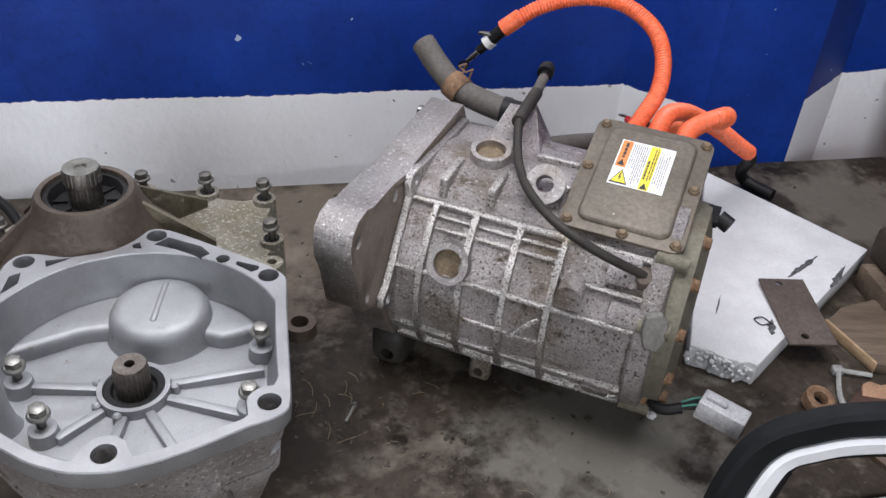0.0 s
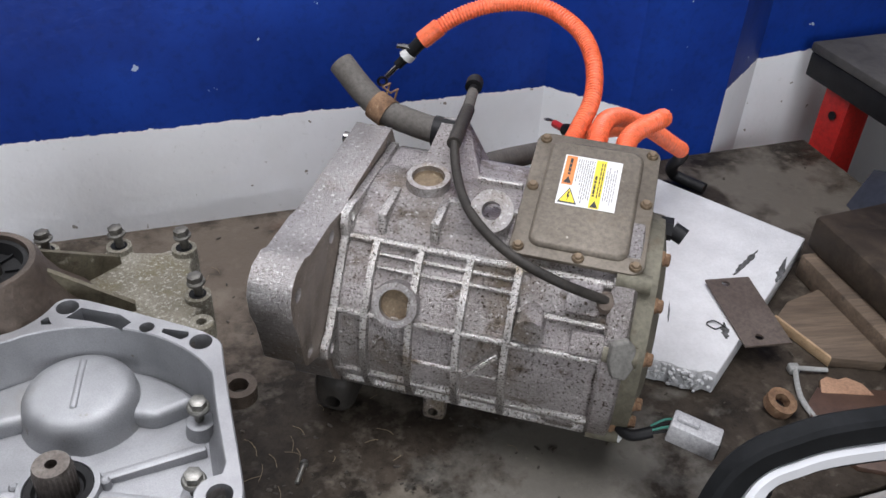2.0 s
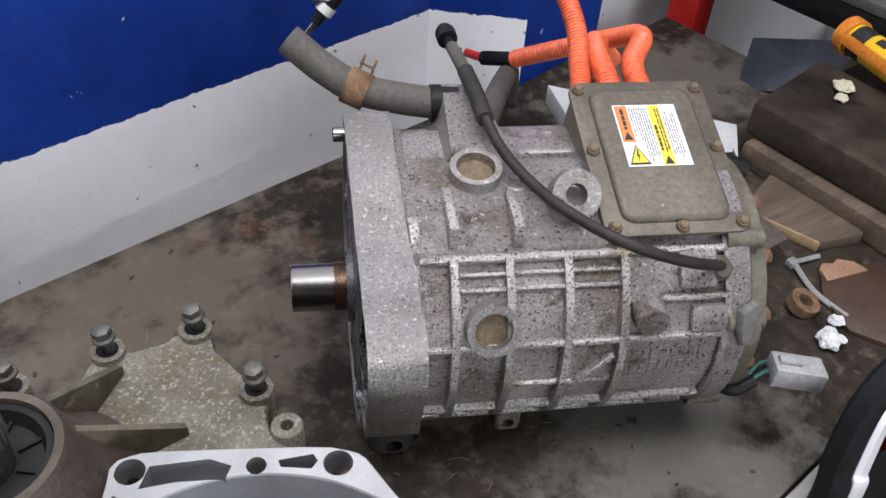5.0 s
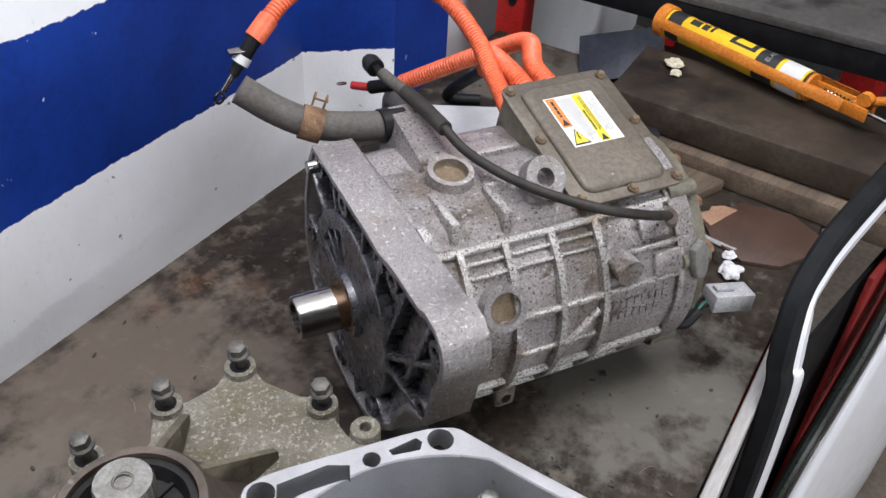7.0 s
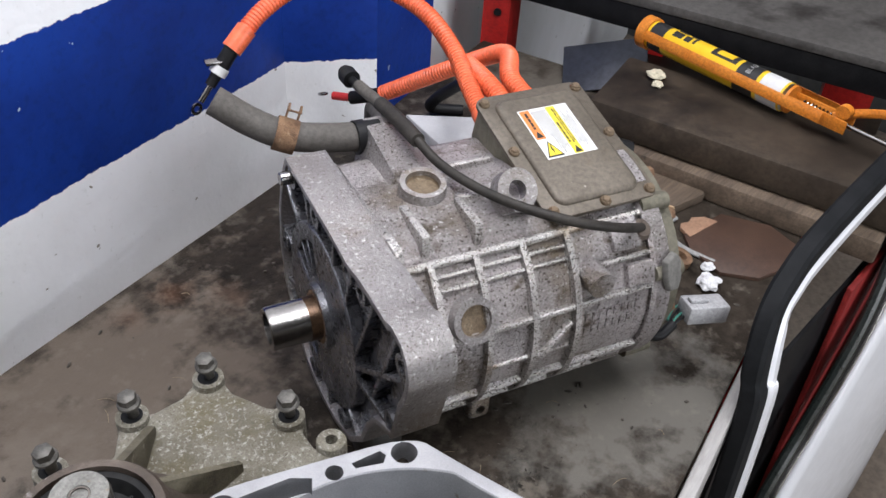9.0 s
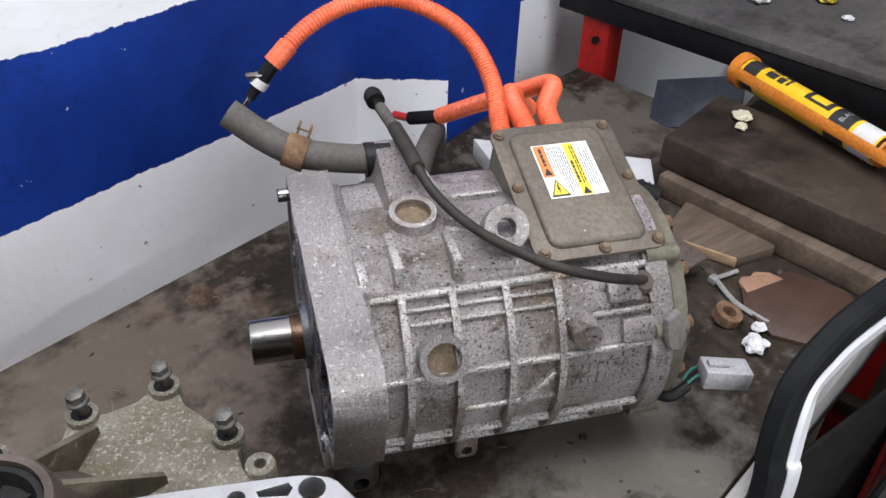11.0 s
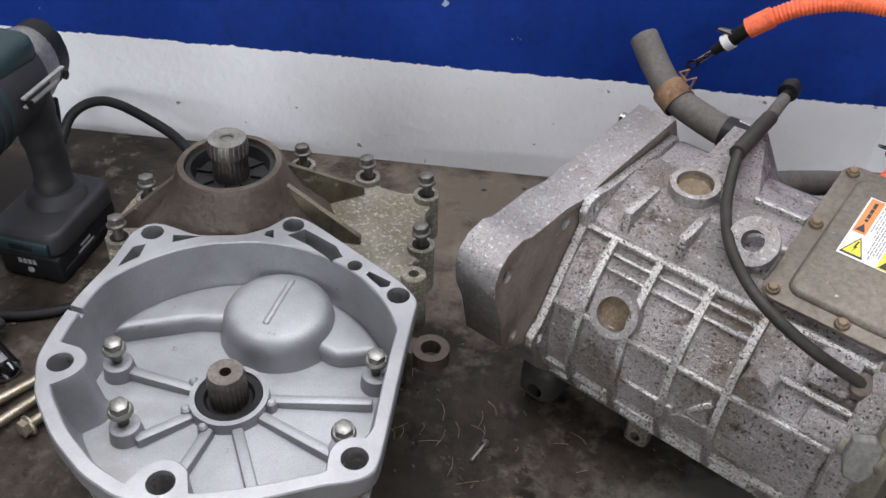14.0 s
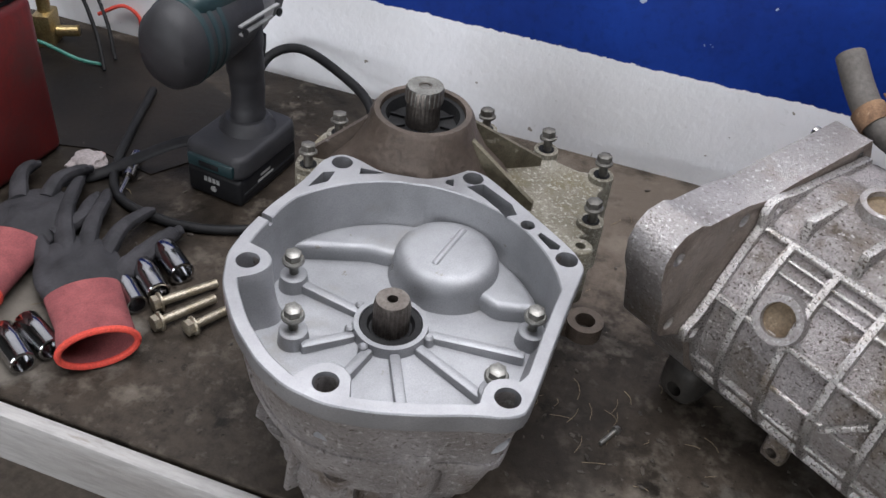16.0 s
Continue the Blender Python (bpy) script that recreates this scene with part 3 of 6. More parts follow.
# coolant neck behind the top plug
bm = bmesh.new()
base = [bm.verts.new(v) for v in ((0.068, 0.022, 0.222), (0.150, 0.022, 0.222), (0.158, 0.100, 0.19), (0.066, 0.100, 0.19))]
top = [bm.verts.new(v) for v in ((0.084, 0.030, 0.243), (0.112, 0.030, 0.243), (0.112, 0.112, 0.257), (0.086, 0.112, 0.257))]
bm.faces.new(base[::-1])
bm.faces.new(top)
for i in range(4):
    bm.faces.new((base[i], base[(i + 1) % 4], top[(i + 1) % 4], top[i]))
part("coolant_neck", soften(bm, 0.004), CAST, motor)
for y0, y1, x in ((-0.062, -0.012, 0.073), (-0.062, -0.018, 0.122)):
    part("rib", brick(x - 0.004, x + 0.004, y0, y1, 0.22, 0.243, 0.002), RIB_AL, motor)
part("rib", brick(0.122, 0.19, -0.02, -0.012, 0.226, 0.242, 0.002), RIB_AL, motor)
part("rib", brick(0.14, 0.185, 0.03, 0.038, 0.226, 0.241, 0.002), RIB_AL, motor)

# lifting eye
eye_ring = carve(soften(lathe([(0.0195, -0.0075), (0.0195, 0.0075)], 32, aim((0.168, -0.036, 0.249), (0.05, -0.75, 0.66))), 0.002), rod((0.168, -0.036 - 0.04, 0.249 + 0.035), (0.168, -0.036 + 0.04, 0.249 - 0.035), 0.0088))
part("lifting_eye", eye_ring, PLATE_AL, motor, "pale cast lifting eye")
part("eye_foot", brick(0.150, 0.186, -0.045, -0.012, 0.222, 0.242, 0.005), CAST, motor)

# cylinder stub, pads and raised marks on the side
part("stub", soften(lathe([(0.0135, -0.014), (0.0125, 0.020)], 28, aim(around(0.221, 30, R), (0, -0.98, 0.05))), 0.002), CAST, motor)
for x, a, w, h in ((0.262, 44, 0.03, 0.03), (0.272, 24, 0.03, 0.022), (0.26, -33, 0.028, 0.018)):
    b = brick(-w / 2, w / 2, -h / 2, h / 2, -0.004, 0.006, 0.003)
    b.transform(Matrix.Translation(around(x, a, R)) @ pose(0, 0, 0, 90 - a, 0, 0))
    part("pad", b, CAST, motor)
random.seed(5)
for row, n in ((8, 8), (1, 7)):
    for k in range(n):
        b = brick(-0.0022, 0.0022, -0.0042, 0.0042, -0.001, 0.0012)
        b.transform(Matrix.Translation(around(0.216 + k * 0.0078, row, R)) @ pose(0, 0, 0, 90 - row, 0, 0))
        part("cast_mark", b, CAST, motor)
part("ear", carve(soften(brick(0.122, 0.146, -0.078, -0.062, 0.012, 0.042), 0.006, 3), rod((0.134, -0.1, 0.025), (0.134, -0.03, 0.025), 0.0055)), CAST, motor)

# end cover
end = lathe([(R + 0.004, 0.284), (R + 0.007, 0.287), (R + 0.007, 0.303), (R + 0.003, 0.306)], 72, pose(0, 0, AX, 0, 90, 0))
part("end_ring", end, CAST, motor)
GREEN_CAST = surf("greenish_grimed_casting", (0.10, 0.092, 0.064), (0.21, 0.195, 0.15), 18, 0.6, 0.3, 0.4, 10, (((0.09, 0.065, 0.04), 22, 0.56, 0.7),))
cover = lathe([(R - 0.002, 0.300), (R - 0.004, 0.322), (0.07, 0.330), (0.03, 0.331)], 64, pose(0, 0, AX, 0, 90, 0))
part("end_cover", cover, GREEN_CAST, motor, "greenish grimed end cover")
bolt_bm = hex_bolt(0.006, 0.0075, 0.004, 0.01, 0.007)
end_bolt = part("end_bolt", bolt_bm, RUST, motor, "rusty end cover bolt", m=aim(around(0.322, 20, 0.098), (1, 0, 0)))
for a in (-35, -10, 48, 75, 110):
    again(end_bolt, aim(around(0.322, a, 0.098), (1, 0, 0)))
for a in (-38, 22, 55):
    part("lug", soften(lathe([(0.0085, 0.286), (0.0085, 0.316)], 20, Matrix.Translation(around(0, a, 0.112)) @ pose(0, 0, 0, 0, 90, 0)), 0.002), GREEN_CAST, motor)
gland = part("cable_gland", join(rod((0.300, 0.03, 0.222), (0.328, 0.03, 0.222), 0.007), soften(lathe([(0.011, 0), (0.011, 0.012)], 6, aim((0.318, 0.03, 0.222), (1, 0, 0))), 0.001), rod((0.33, 0.03, 0.222), (0.342, 0.026, 0.218), 0.0085)), BLACK, motor, "dark oily cable gland")

# terminal box
BROWN_BOLT = surf("brown_tarnished_screw", (0.13, 0.09, 0.055), (0.24, 0.18, 0.12), 120, 0.5, 0.5, 0.2, 6)
x0, x1, y0, y1, zf, zb = 0.189, 0.308, -0.065, 0.089, 0.2265, 0.2660
TILT_BOX = math.atan2(zb - zf, y1 - y0)
LIDM = Matrix.Translation(((x0 + x1) / 2, (y0 + y1) / 2, (zf + zb) / 2)) @ Matrix.Rotation(TILT_BOX, 4, "X")
wx, wy = (x1 - x0) / 2, math.hypot(y1 - y0, zb - zf) / 2
low = brick(-wx + 0.004, wx - 0.004, -wy + 0.006, wy - 0.004, -0.045, 0.001, 0.006)
low.transform(LIDM)
part("terminal_box", low, GREEN_CAST, motor)


def rounded(w, h, r, seg=6):
    return [(sx * (w - r) + r * math.cos(a0 + k * math.pi / 2 / seg), sy * (h - r) + r * math.sin(a0 + k * math.pi / 2 / seg)) for sx, sy, a0 in ((1, 1, 0), (-1, 1, math.pi / 2), (-1, -1, math.pi), (1, -1, 1.5 * math.pi)) for k in range(seg + 1)]


lid = part("box_lid", prism(rounded(wx, wy, 0.012), 0.001, 0.0055, 0.0012), LID, motor, "brown soiled pressed metal lid", m=LIDM)
panel = prism(rounded(wx - 0.014, wy - 0.010, 0.012), 0.0045, 0.0105, 0.003, 0.95, 3)
part("raised_panel", panel, LID, lid)
screw = part("lid_screw", hex_bolt(0.0042, 0.0055, 0.003, 0.004, 0.004), BROWN_BOLT, lid, "rusty lid screw", m=pose(-wx + 0.008, -wy + 0.008, 0.0055))
for x, y in ((wx - 0.008, -wy + 0.008), (0.002, -wy + 0.006), (-wx + 0.008, wy - 0.01), (wx - 0.008, wy - 0.01), (-wx + 0.007, 0.004), (wx - 0.007, 0.004)):
    again(screw, pose(x, y, 0.0055))

# warning label on the lid
WHITE_PAPER = surf("white_label", (0.58, 0.58, 0.57), (0.68, 0.68, 0.67), 40, 0.45, 0, 0.0, 8, (), 0.05, 0.06)
LABEL_ORANGE = surf("label_orange", (0.55, 0.17, 0.04), (0.64, 0.22, 0.06), 60, 0.45, 0, 0, 6, (), 0.05, 0.1)
LABEL_YELLOW = surf("label_yellow", (0.66, 0.53, 0.03), (0.74, 0.60, 0.05), 60, 0.45, 0, 0, 6, (), 0.05, 0.1)
INK = surf("label_ink", (0.012, 0.012, 0.012), (0.026, 0.026, 0.026), 60, 0.5, 0, 0, 6)
GREY_INK = surf("grey_label_ink", (0.20, 0.20, 0.20), (0.30, 0.30, 0.30), 60, 0.5, 0, 0, 6)
LM = pose(-0.0015, 0.0150, 0.0106) @ Matrix.Diagonal((0.93, 1.2, 1, 1))
label_ob = part("warning_label", brick(-0.029, 0.029, -0.027, 0.027, 0, 0.0004), WHITE_PAPER, lid, "white, orange and yellow high voltage warning label", m=LM, smooth=False)
part("orange_field", brick(-0.0275, -0.0165, -0.006, 0.026, 0.0004, 0.0006), LABEL_ORANGE, label_ob, smooth=False)
part("yellow_field", brick(0.003, 0.0135, -0.0265, 0.026, 0.0004, 0.0006), LABEL_YELLOW, label_ob, smooth=False)


def triangle(cx, cy, s, z0, z1):
    return prism([(cx - s, cy - s * 0.8), (cx + s, cy - s * 0.8), (cx, cy + s)], z0, z1)


part("warning_triangle_edge", triangle(-0.018, -0.018, 0.0095, 0.0004, 0.0006), INK, label_ob, smooth=False)
part("warning_triangle", triangle(-0.018, -0.018, 0.0075, 0.0006, 0.0008), LABEL_YELLOW, label_ob, smooth=False)
part("flash_mark", prism([(-0.0185, -0.013), (-0.0172, -0.013), (-0.0178, -0.0175), (-0.0165, -0.0175), (-0.0188, -0.0235), (-0.0182, -0.019), (-0.0195, -0.019)], 0.0008, 0.001), INK, label_ob, smooth=False)
part("small_triangle", triangle(-0.022, -0.001, 0.004, 0.0006, 0.0008), INK, label_ob, smooth=False)
part("small_triangle", triangle(0.0082, -0.0225, 0.004, 0.0006, 0.0008), INK, label_ob, smooth=False)
random.seed(11)
def text_line(x, y0, y1, z, ink, tall):
    """A line of unreadable print as short bars of uneven length."""
    y = y1
    while y > y0 + 0.002:
        n = min(random.uniform(0.0016, 0.0052), y - y0)
        part("text_bar", brick(x - tall / 2, x + tall / 2, y - n, y, z, z + 0.0002), ink, label_ob, smooth=False)
        y -= n + random.uniform(0.0006, 0.0011)


for x in (-0.0143, -0.0121, -0.0098, -0.0076, -0.0054, -0.0032, -0.0010, 0.0012):
    text_line(x, (-0.006 if x < -0.009 else -0.024) + random.uniform(0, 0.007), 0.024, 0.0004, GREY_INK, 0.0011)
for x in (0.0155, 0.0178, 0.0200, 0.0223, 0.0246):
    text_line(x, -0.024 + random.uniform(0, 0.008), 0.012 + random.uniform(-0.003, 0.009), 0.0004, GREY_INK, 0.0011)
text_line(0.0055, -0.016, 0.008, 0.0006, INK, 0.0022)
for x in (0.0092, 0.0116):
    text_line(x, -0.016, 0.023, 0.0006, INK, 0.0012)
text_line(-0.022, 0.005, 0.023, 0.0006, INK, 0.0028)

# coolant hose with rusty clamp
hose_pts = [(0.095, 0.106, 0.240), (0.053, 0.116, 0.241), (0.016, 0.125, 0.246), (-0.014, 0.141, 0.258), (-0.043, 0.156, 0.278)]
part("coolant_hose", tube(hose_pts, 0.0140, 20, 10), HOSE, motor, "dusty black bent rubber coolant hose")
part("hose_spigot", rod((0.076, 0.108, 0.2405), (0.100, 0.108, 0.240), 0.0165, None, 24), BLACK, motor)
clampm = aim((0.014, 0.1255, 0.2465), (-0.88, 0.34, 0.30))
clampo = part("hose_clamp", carve(lathe([(0.0165, -0.010), (0.0165, 0.010)], 32), lathe([(0.0153, -0.02), (0.0153, 0.02)], 32)), RUST, motor, "rusty spring hose clamp", m=clampm)
CLAMP_WIRE = tube([(-0.006, 0.016, -0.007), (-0.006, 0.030, -0.007), (0.006, 0.030, -0.007), (0.006, 0.030, 0.004), (-0.006, 0.030, 0.004), (-0.006, 0.016, 0.004)], 0.0012, 6, 1)
part("clamp_tab", CLAMP_WIRE, RUST, clampo)

part("coolant_hose", tube([(0.120, 0.100, 0.205), (0.142, 0.165, 0.186), (0.190, 0.310, 0.132), (0.228, 0.425, 0.080), (0.240, 0.462, 0.046), (0.244, 0.470, 0.013)], 0.0125, 18, 8), HOSE, motor, "dusty rubber hose running down behind the motor")

# black sensor lead over the housing
lead = [(0.281, -0.081, 0.210), (0.241, -0.096, 0.231), (0.197, -0.090, 0.245), (0.161, -0.060, 0.250), (0.137, -0.022, 0.252), (0.121, 0.018, 0.256), (0.112, 0.046, 0.266)]
part("sensor_lead", tube(lead, 0.0045, 12, 10), LEAD, motor, "black rubber sensor lead")
sleeve = [(0.112, 0.044, 0.266), (0.110, 0.085, 0.266), (0.108, 0.122, 0.264)]
part("lead_sleeve", tube(sleeve, 0.0072, 14, 8), LEAD, motor)
part("lead_sleeve", tube([(0.108, 0.118, 0.264), (0.103, 0.167, 0.262)], 0.0060, 14, 6), HOSE, motor)
part("lead_plug", join(rod((0.102, 0.163, 0.262), (0.101, 0.182, 0.262), 0.0045), rod((0.101, 0.180, 0.262), (0.100, 0.192, 0.263), 0.0095), rod((0.100, 0.192, 0.263), (0.100, 0.197, 0.263), 0.0075)), BLACK, motor, "round black lead plug")
part("lead_grommet", lathe([(0.010, -0.006), (0.010, 0.002), (0.007, 0.005)], 20, aim((0.281, -0.081, 0.2075), (0, -0.7, 0.7))), BROWN_CAST, motor)

# orange high voltage conduits
arch = [(0.212, 0.098, 0.236), (0.222, 0.154, 0.246), (0.229, 0.208, 0.262), (0.219, 0.258, 0.284), (0.193, 0.304, 0.297), (0.148, 0.327, 0.308), (0.097, 0.327, 0.304), (0.052, 0.314, 0.288), (0.015, 0.298, 0.262)]
part("orange_conduit", tube(arch, 0.0088, 14, 14, 0.0011, 0.0042), ORANGE, motor, "orange corrugated high voltage conduit arching up")
part("conduit_cuff", tube([(0.211, 0.080, 0.232), (0.215, 0.112, 0.239)], 0.0112, 16, 6), ORANGE, motor)
part("conduit_cuff", tube([(0.030, 0.304, 0.274), (0.010, 0.297, 0.256)], 0.0112, 16, 4), ORANGE, motor)
part("cable_lug_sleeve", tube([(0.012, 0.298, 0.258), (-0.003, 0.294, 0.240), (-0.018, 0.290, 0.222)], [0.0085, 0.0085, 0.0065, 0.006], 14, 6), BLACK, motor, "black cable end sleeve")
part("marker_band", rod((-0.003, 0.294, 0.240), (-0.009, 0.2925, 0.233), 0.0098), WHITE_PAPER, motor)
part("lug_clip", soften(brick(-0.020, -0.002, 0.288, 0.300, 0.245, 0.2485), 0.001), STEEL, motor)
lugring = carve(lathe([(0.007, -0.001), (0.007, 0.001)], 20), lathe([(0.004, -0.01), (0.004, 0.01)], 16))
lugring.transform(aim((-0.036, 0.285, 0.200), (0.4, -0.9, 0)))
part("cable_lug", join(lugring, rod((-0.018, 0.290, 0.222), (-0.031, 0.286, 0.207), 0.0035)), STEEL, motor, "bare ring cable lug")
for k, (xa, pts) in enumerate(((0.246, [(0.246, 0.098, 0.234), (0.244, 0.140, 0.244), (0.248, 0.190, 0.242), (0.266, 0.245, 0.222), (0.300, 0.310, 0.180), (0.330, 0.360, 0.140), (0.348, 0.389, 0.117)]),
                                (0.276, [(0.276, 0.098, 0.235), (0.276, 0.160, 0.242), (0.306, 0.224, 0.238), (0.303, 0.286, 0.203), (0.264, 0.336, 0.163), (0.220, 0.382, 0.123)]))):
    part("orange_conduit", tube(pts, 0.0100, 14, 14, 0.0010, 0.0042), ORANGE, motor, "orange corrugated high voltage conduit curling behind the box")
    part("conduit_cuff", tube([(xa, 0.086, 0.230), (xa, 0.115, 0.236)], 0.0125, 16, 6), ORANGE, motor)
part("rubber_lead", tube([(0.346, 0.385, 0.120), (0.353, 0.425, 0.090), (0.347, 0.470, 0.050), (0.350, 0.500, 0.020), (0.368, 0.500, 0.011), (0.400, 0.486, 0.010)], 0.0085, 12, 10), RUBBER, motor, "black rubber cable lying behind the motor")
part("cable_lug_sleeve", tube([(0.222, 0.380, 0.124), (0.190, 0.415, 0.106)], 0.009, 14, 6), BLACK, motor)
RED_SLEEVE = surf("red_sleeve", (0.45, 0.02, 0.02), (0.55, 0.03, 0.03), 50, 0.4)
part("red_sleeve", tube([(0.190, 0.415, 0.106), (0.172, 0.436, 0.102)], 0.0055, 12, 4), RED_SLEEVE, motor, "red insulating sleeve")
ring2 = carve(lathe([(0.007, -0.001), (0.007, 0.001)], 20), lathe([(0.004, -0.01), (0.004, 0.01)], 16))
ring2.transform(aim((0.162, 0.449, 0.100), (0, 0.3, 1)))
part("cable_lug", ring2, STEEL, motor)
for a in (0.006, 0.036, 0.066):
    part("conduit_seat", rod((0.211 + a, 0.07, 0.226), (0.211 + a, 0.092, 0.234), 0.0135, None, 20), BLACK, motor)

# rubber foot, data connector and grey tag
footb = carve(soften(brick(0.008, 0.050, -0.090, -0.034, 0.0, 0.052), 0.015, 4), rod((0.031, -0.13, 0.020), (0.031, -0.05, 0.020), 0.008))
part("foot", footb, LEAD, motor, "dark grimy mounting foot")
part("rear_foot", brick(0.20, 0.27, -0.03, 0.04, 0.0, 0.03, 0.006), BROWN_CAST, motor)
GREY_PLASTIC = surf("light_grey_plastic", (0.36, 0.36, 0.37), (0.44, 0.44, 0.45), 40, 0.45, 0, 0.05, 8)
CONN = pose(0.3600, -0.0855, 0.086, -6, 5, -12) @ Matrix.Scale(0.92, 4)
conn = part("plug_connector", soften(brick(0, 0.050, -0.014, 0.014, -0.011, 0.011), 0.002), GREY_PLASTIC, motor, "light grey plastic plug connector", m=CONN)
part("latch", brick(0.004, 0.026, -0.005, 0.005, 0.011, 0.0155, 0.001), GREY_PLASTIC, conn)
part("mouth", brick(0.0503, 0.0508, -0.011, 0.011, -0.008, 0.008), BLACK, conn)
WIRE_GREEN = surf("green_wire", (0.03, 0.16, 0.12), (0.05, 0.22, 0.17), 40, 0.5)
part("wire_loom", tube([(0.306, -0.080, 0.074), (0.325, -0.094, 0.070), (0.346, -0.090, 0.076)], 0.0055, 10, 8), BLACK, motor)
for k in range(4):
    part("wire", tube([(0.344, -0.092 + 0.003 * k, 0.076), (0.356, -0.090 + 0.005 * k, 0.080), (0.368, -0.089 + 0.005 * k, 0.083)], 0.0014, 6, 6), WIRE_GREEN if k % 2 else BLACK, motor)
TAG_GREY = surf("grey_rubber_flap", (0.12, 0.115, 0.105), (0.20, 0.195, 0.18), 30, 0.7, 0, 0.2, 8)
bm = prism([(-0.011, 0.017), (0.004, 0.021), (0.012, 0.012), (0.011, -0.008), (0.004, -0.020), (-0.009, -0.016), (-0.013, 0.0)], 0, 0.007, 0.002, 0.9)
bm.transform(Matrix.Translation((0.302, -0.108, 0.172)) @ pose(0, 0, 0, 72, 0, 18))
part("rubber_flap", bm, TAG_GREY, motor, "grey rubber sealing flap")
part("corner_bolt", hex_bolt(0.0065, 0.008, 0.004, 0.01, 0.008), RUST, motor, "rusty corner bolt", m=aim((0.306, -0.085, 0.072), (0.6, -0.8, 0)))

# ---- the gearbox with its open bell housing ----
gearbox = thing("gearbox", "upended aluminium gearbox with clean open bell housing and grimy casing", "gearbox", pose(-0.2175, 0.51, 0))
GC = (-0.2175, 0.51)


def local(p):
    return (p[0] - GC[0], p[1] - GC[1])


RIM = 0.211
outer = [local(p) for p in ((-0.350, 0.606), (-0.343, 0.622), (-0.327, 0.624), (-0.300, 0.620), (-0.265, 0.634), (-0.250, 0.650), (-0.241, 0.671), (-0.222, 0.670), (-0.108, 0.616), (-0.102, 0.572), (-0.083, 0.465), (-0.083, 0.452), (-0.092, 0.443),
                            (-0.108, 0.435), (-0.137, 0.415), (-0.165, 0.399), (-0.193, 0.388), (-0.222, 0.386), (-0.250, 0.393), (-0.284, 0.411), (-0.316, 0.437), (-0.335, 0.465), (-0.342, 0.495), (-0.346, 0.529), (-0.345, 0.571))]
for _ in range(2):
    soft = []
    for (x0, y0), (x1, y1) in zip(outer, outer[1:] + outer[:1]):
        soft += [(0.85 * x0 + 0.15 * x1, 0.85 * y0 + 0.15 * y1), (0.15 * x0 + 0.85 * x1, 0.15 * y0 + 0.85 * y1)]
    outer = soft
HOLES = [local(p) for p in ((-0.317, 0.467), (-0.202, 0.404), (-0.0985, 0.459), (-0.123, 0.609), (-0.2325, 0.659), (-0.334, 0.611))]


def reach(poly, a):
    """How far a closed outline lies from the middle in the direction a."""
    d, best = (math.cos(a), math.sin(a)), 0.0
    for (x0, y0), (x1, y1) in zip(poly, poly[1:] + poly[:1]):
        ex, ey = x1 - x0, y1 - y0
        det = ex * d[1] - ey * d[0]
        if abs(det) > 1e-12:
            s = (y0 * d[0] - x0 * d[1]) / det
            t = (y0 * ex - x0 * ey) / det
            if -1e-9 <= s <= 1 + 1e-9 and t > best:
                best = t
    return best


SEG = 160
ANG = [2 * math.pi * k / SEG for k in range(SEG)]
OUT = [reach(outer, a) for a in ANG]


def inner_reach(a):
    r = min(reach(outer, a) - 0.0105, 0.1235)
    for hx, hy in HOLES[:3]:
        h, b = math.hypot(hx, hy), math.atan2(hy, hx)
        off = abs((a - b + math.pi) % (2 * math.pi) - math.pi) * h
        if off < 0.0175:
            r = min(r, h - math.sqrt(max(0, 0.0175 ** 2 - off ** 2)))
    return r


INN = [inner_reach(a) for a in ANG]
FLOOR_Z = 0.157


def bell():
    bm = bmesh.new()

    def loop(rs, z):
        return [bm.verts.new((r * math.cos(a), r * math.sin(a), z)) for r, a in zip(rs, ANG)]

    loops = [loop([r * 0.76 for r in OUT], 0.085), loop([r * 0.89 for r in OUT], 0.140), loop([r * 0.962 for r in OUT], 0.186), loop([r * 0.985 for r in OUT], 0.193), loop(OUT, 0.197), loop(OUT, RIM - 0.001), loop([r - 0.001 for r in OUT], RIM),
             loop([r + 0.001 for r in INN], RIM), loop(INN, RIM - 0.001), loop([r * 0.985 for r in INN], 0.180), loop([r * 0.955 for r in INN], FLOOR_Z + 0.006), loop([r * 0.92 for r in INN], FLOOR_Z), loop([0.030] * SEG, FLOOR_Z + 0.003), loop([0.004] * SEG, FLOOR_Z + 0.003)]
    for p, q in zip(loops, loops[1:]):
        for k in range(SEG):
            bm.faces.new((p[k], p[(k + 1) % SEG], q[(k + 1) % SEG], q[k]))
    bm.faces.new(loops[-1])
    bm.faces.new(loops[0][::-1])
    return bm


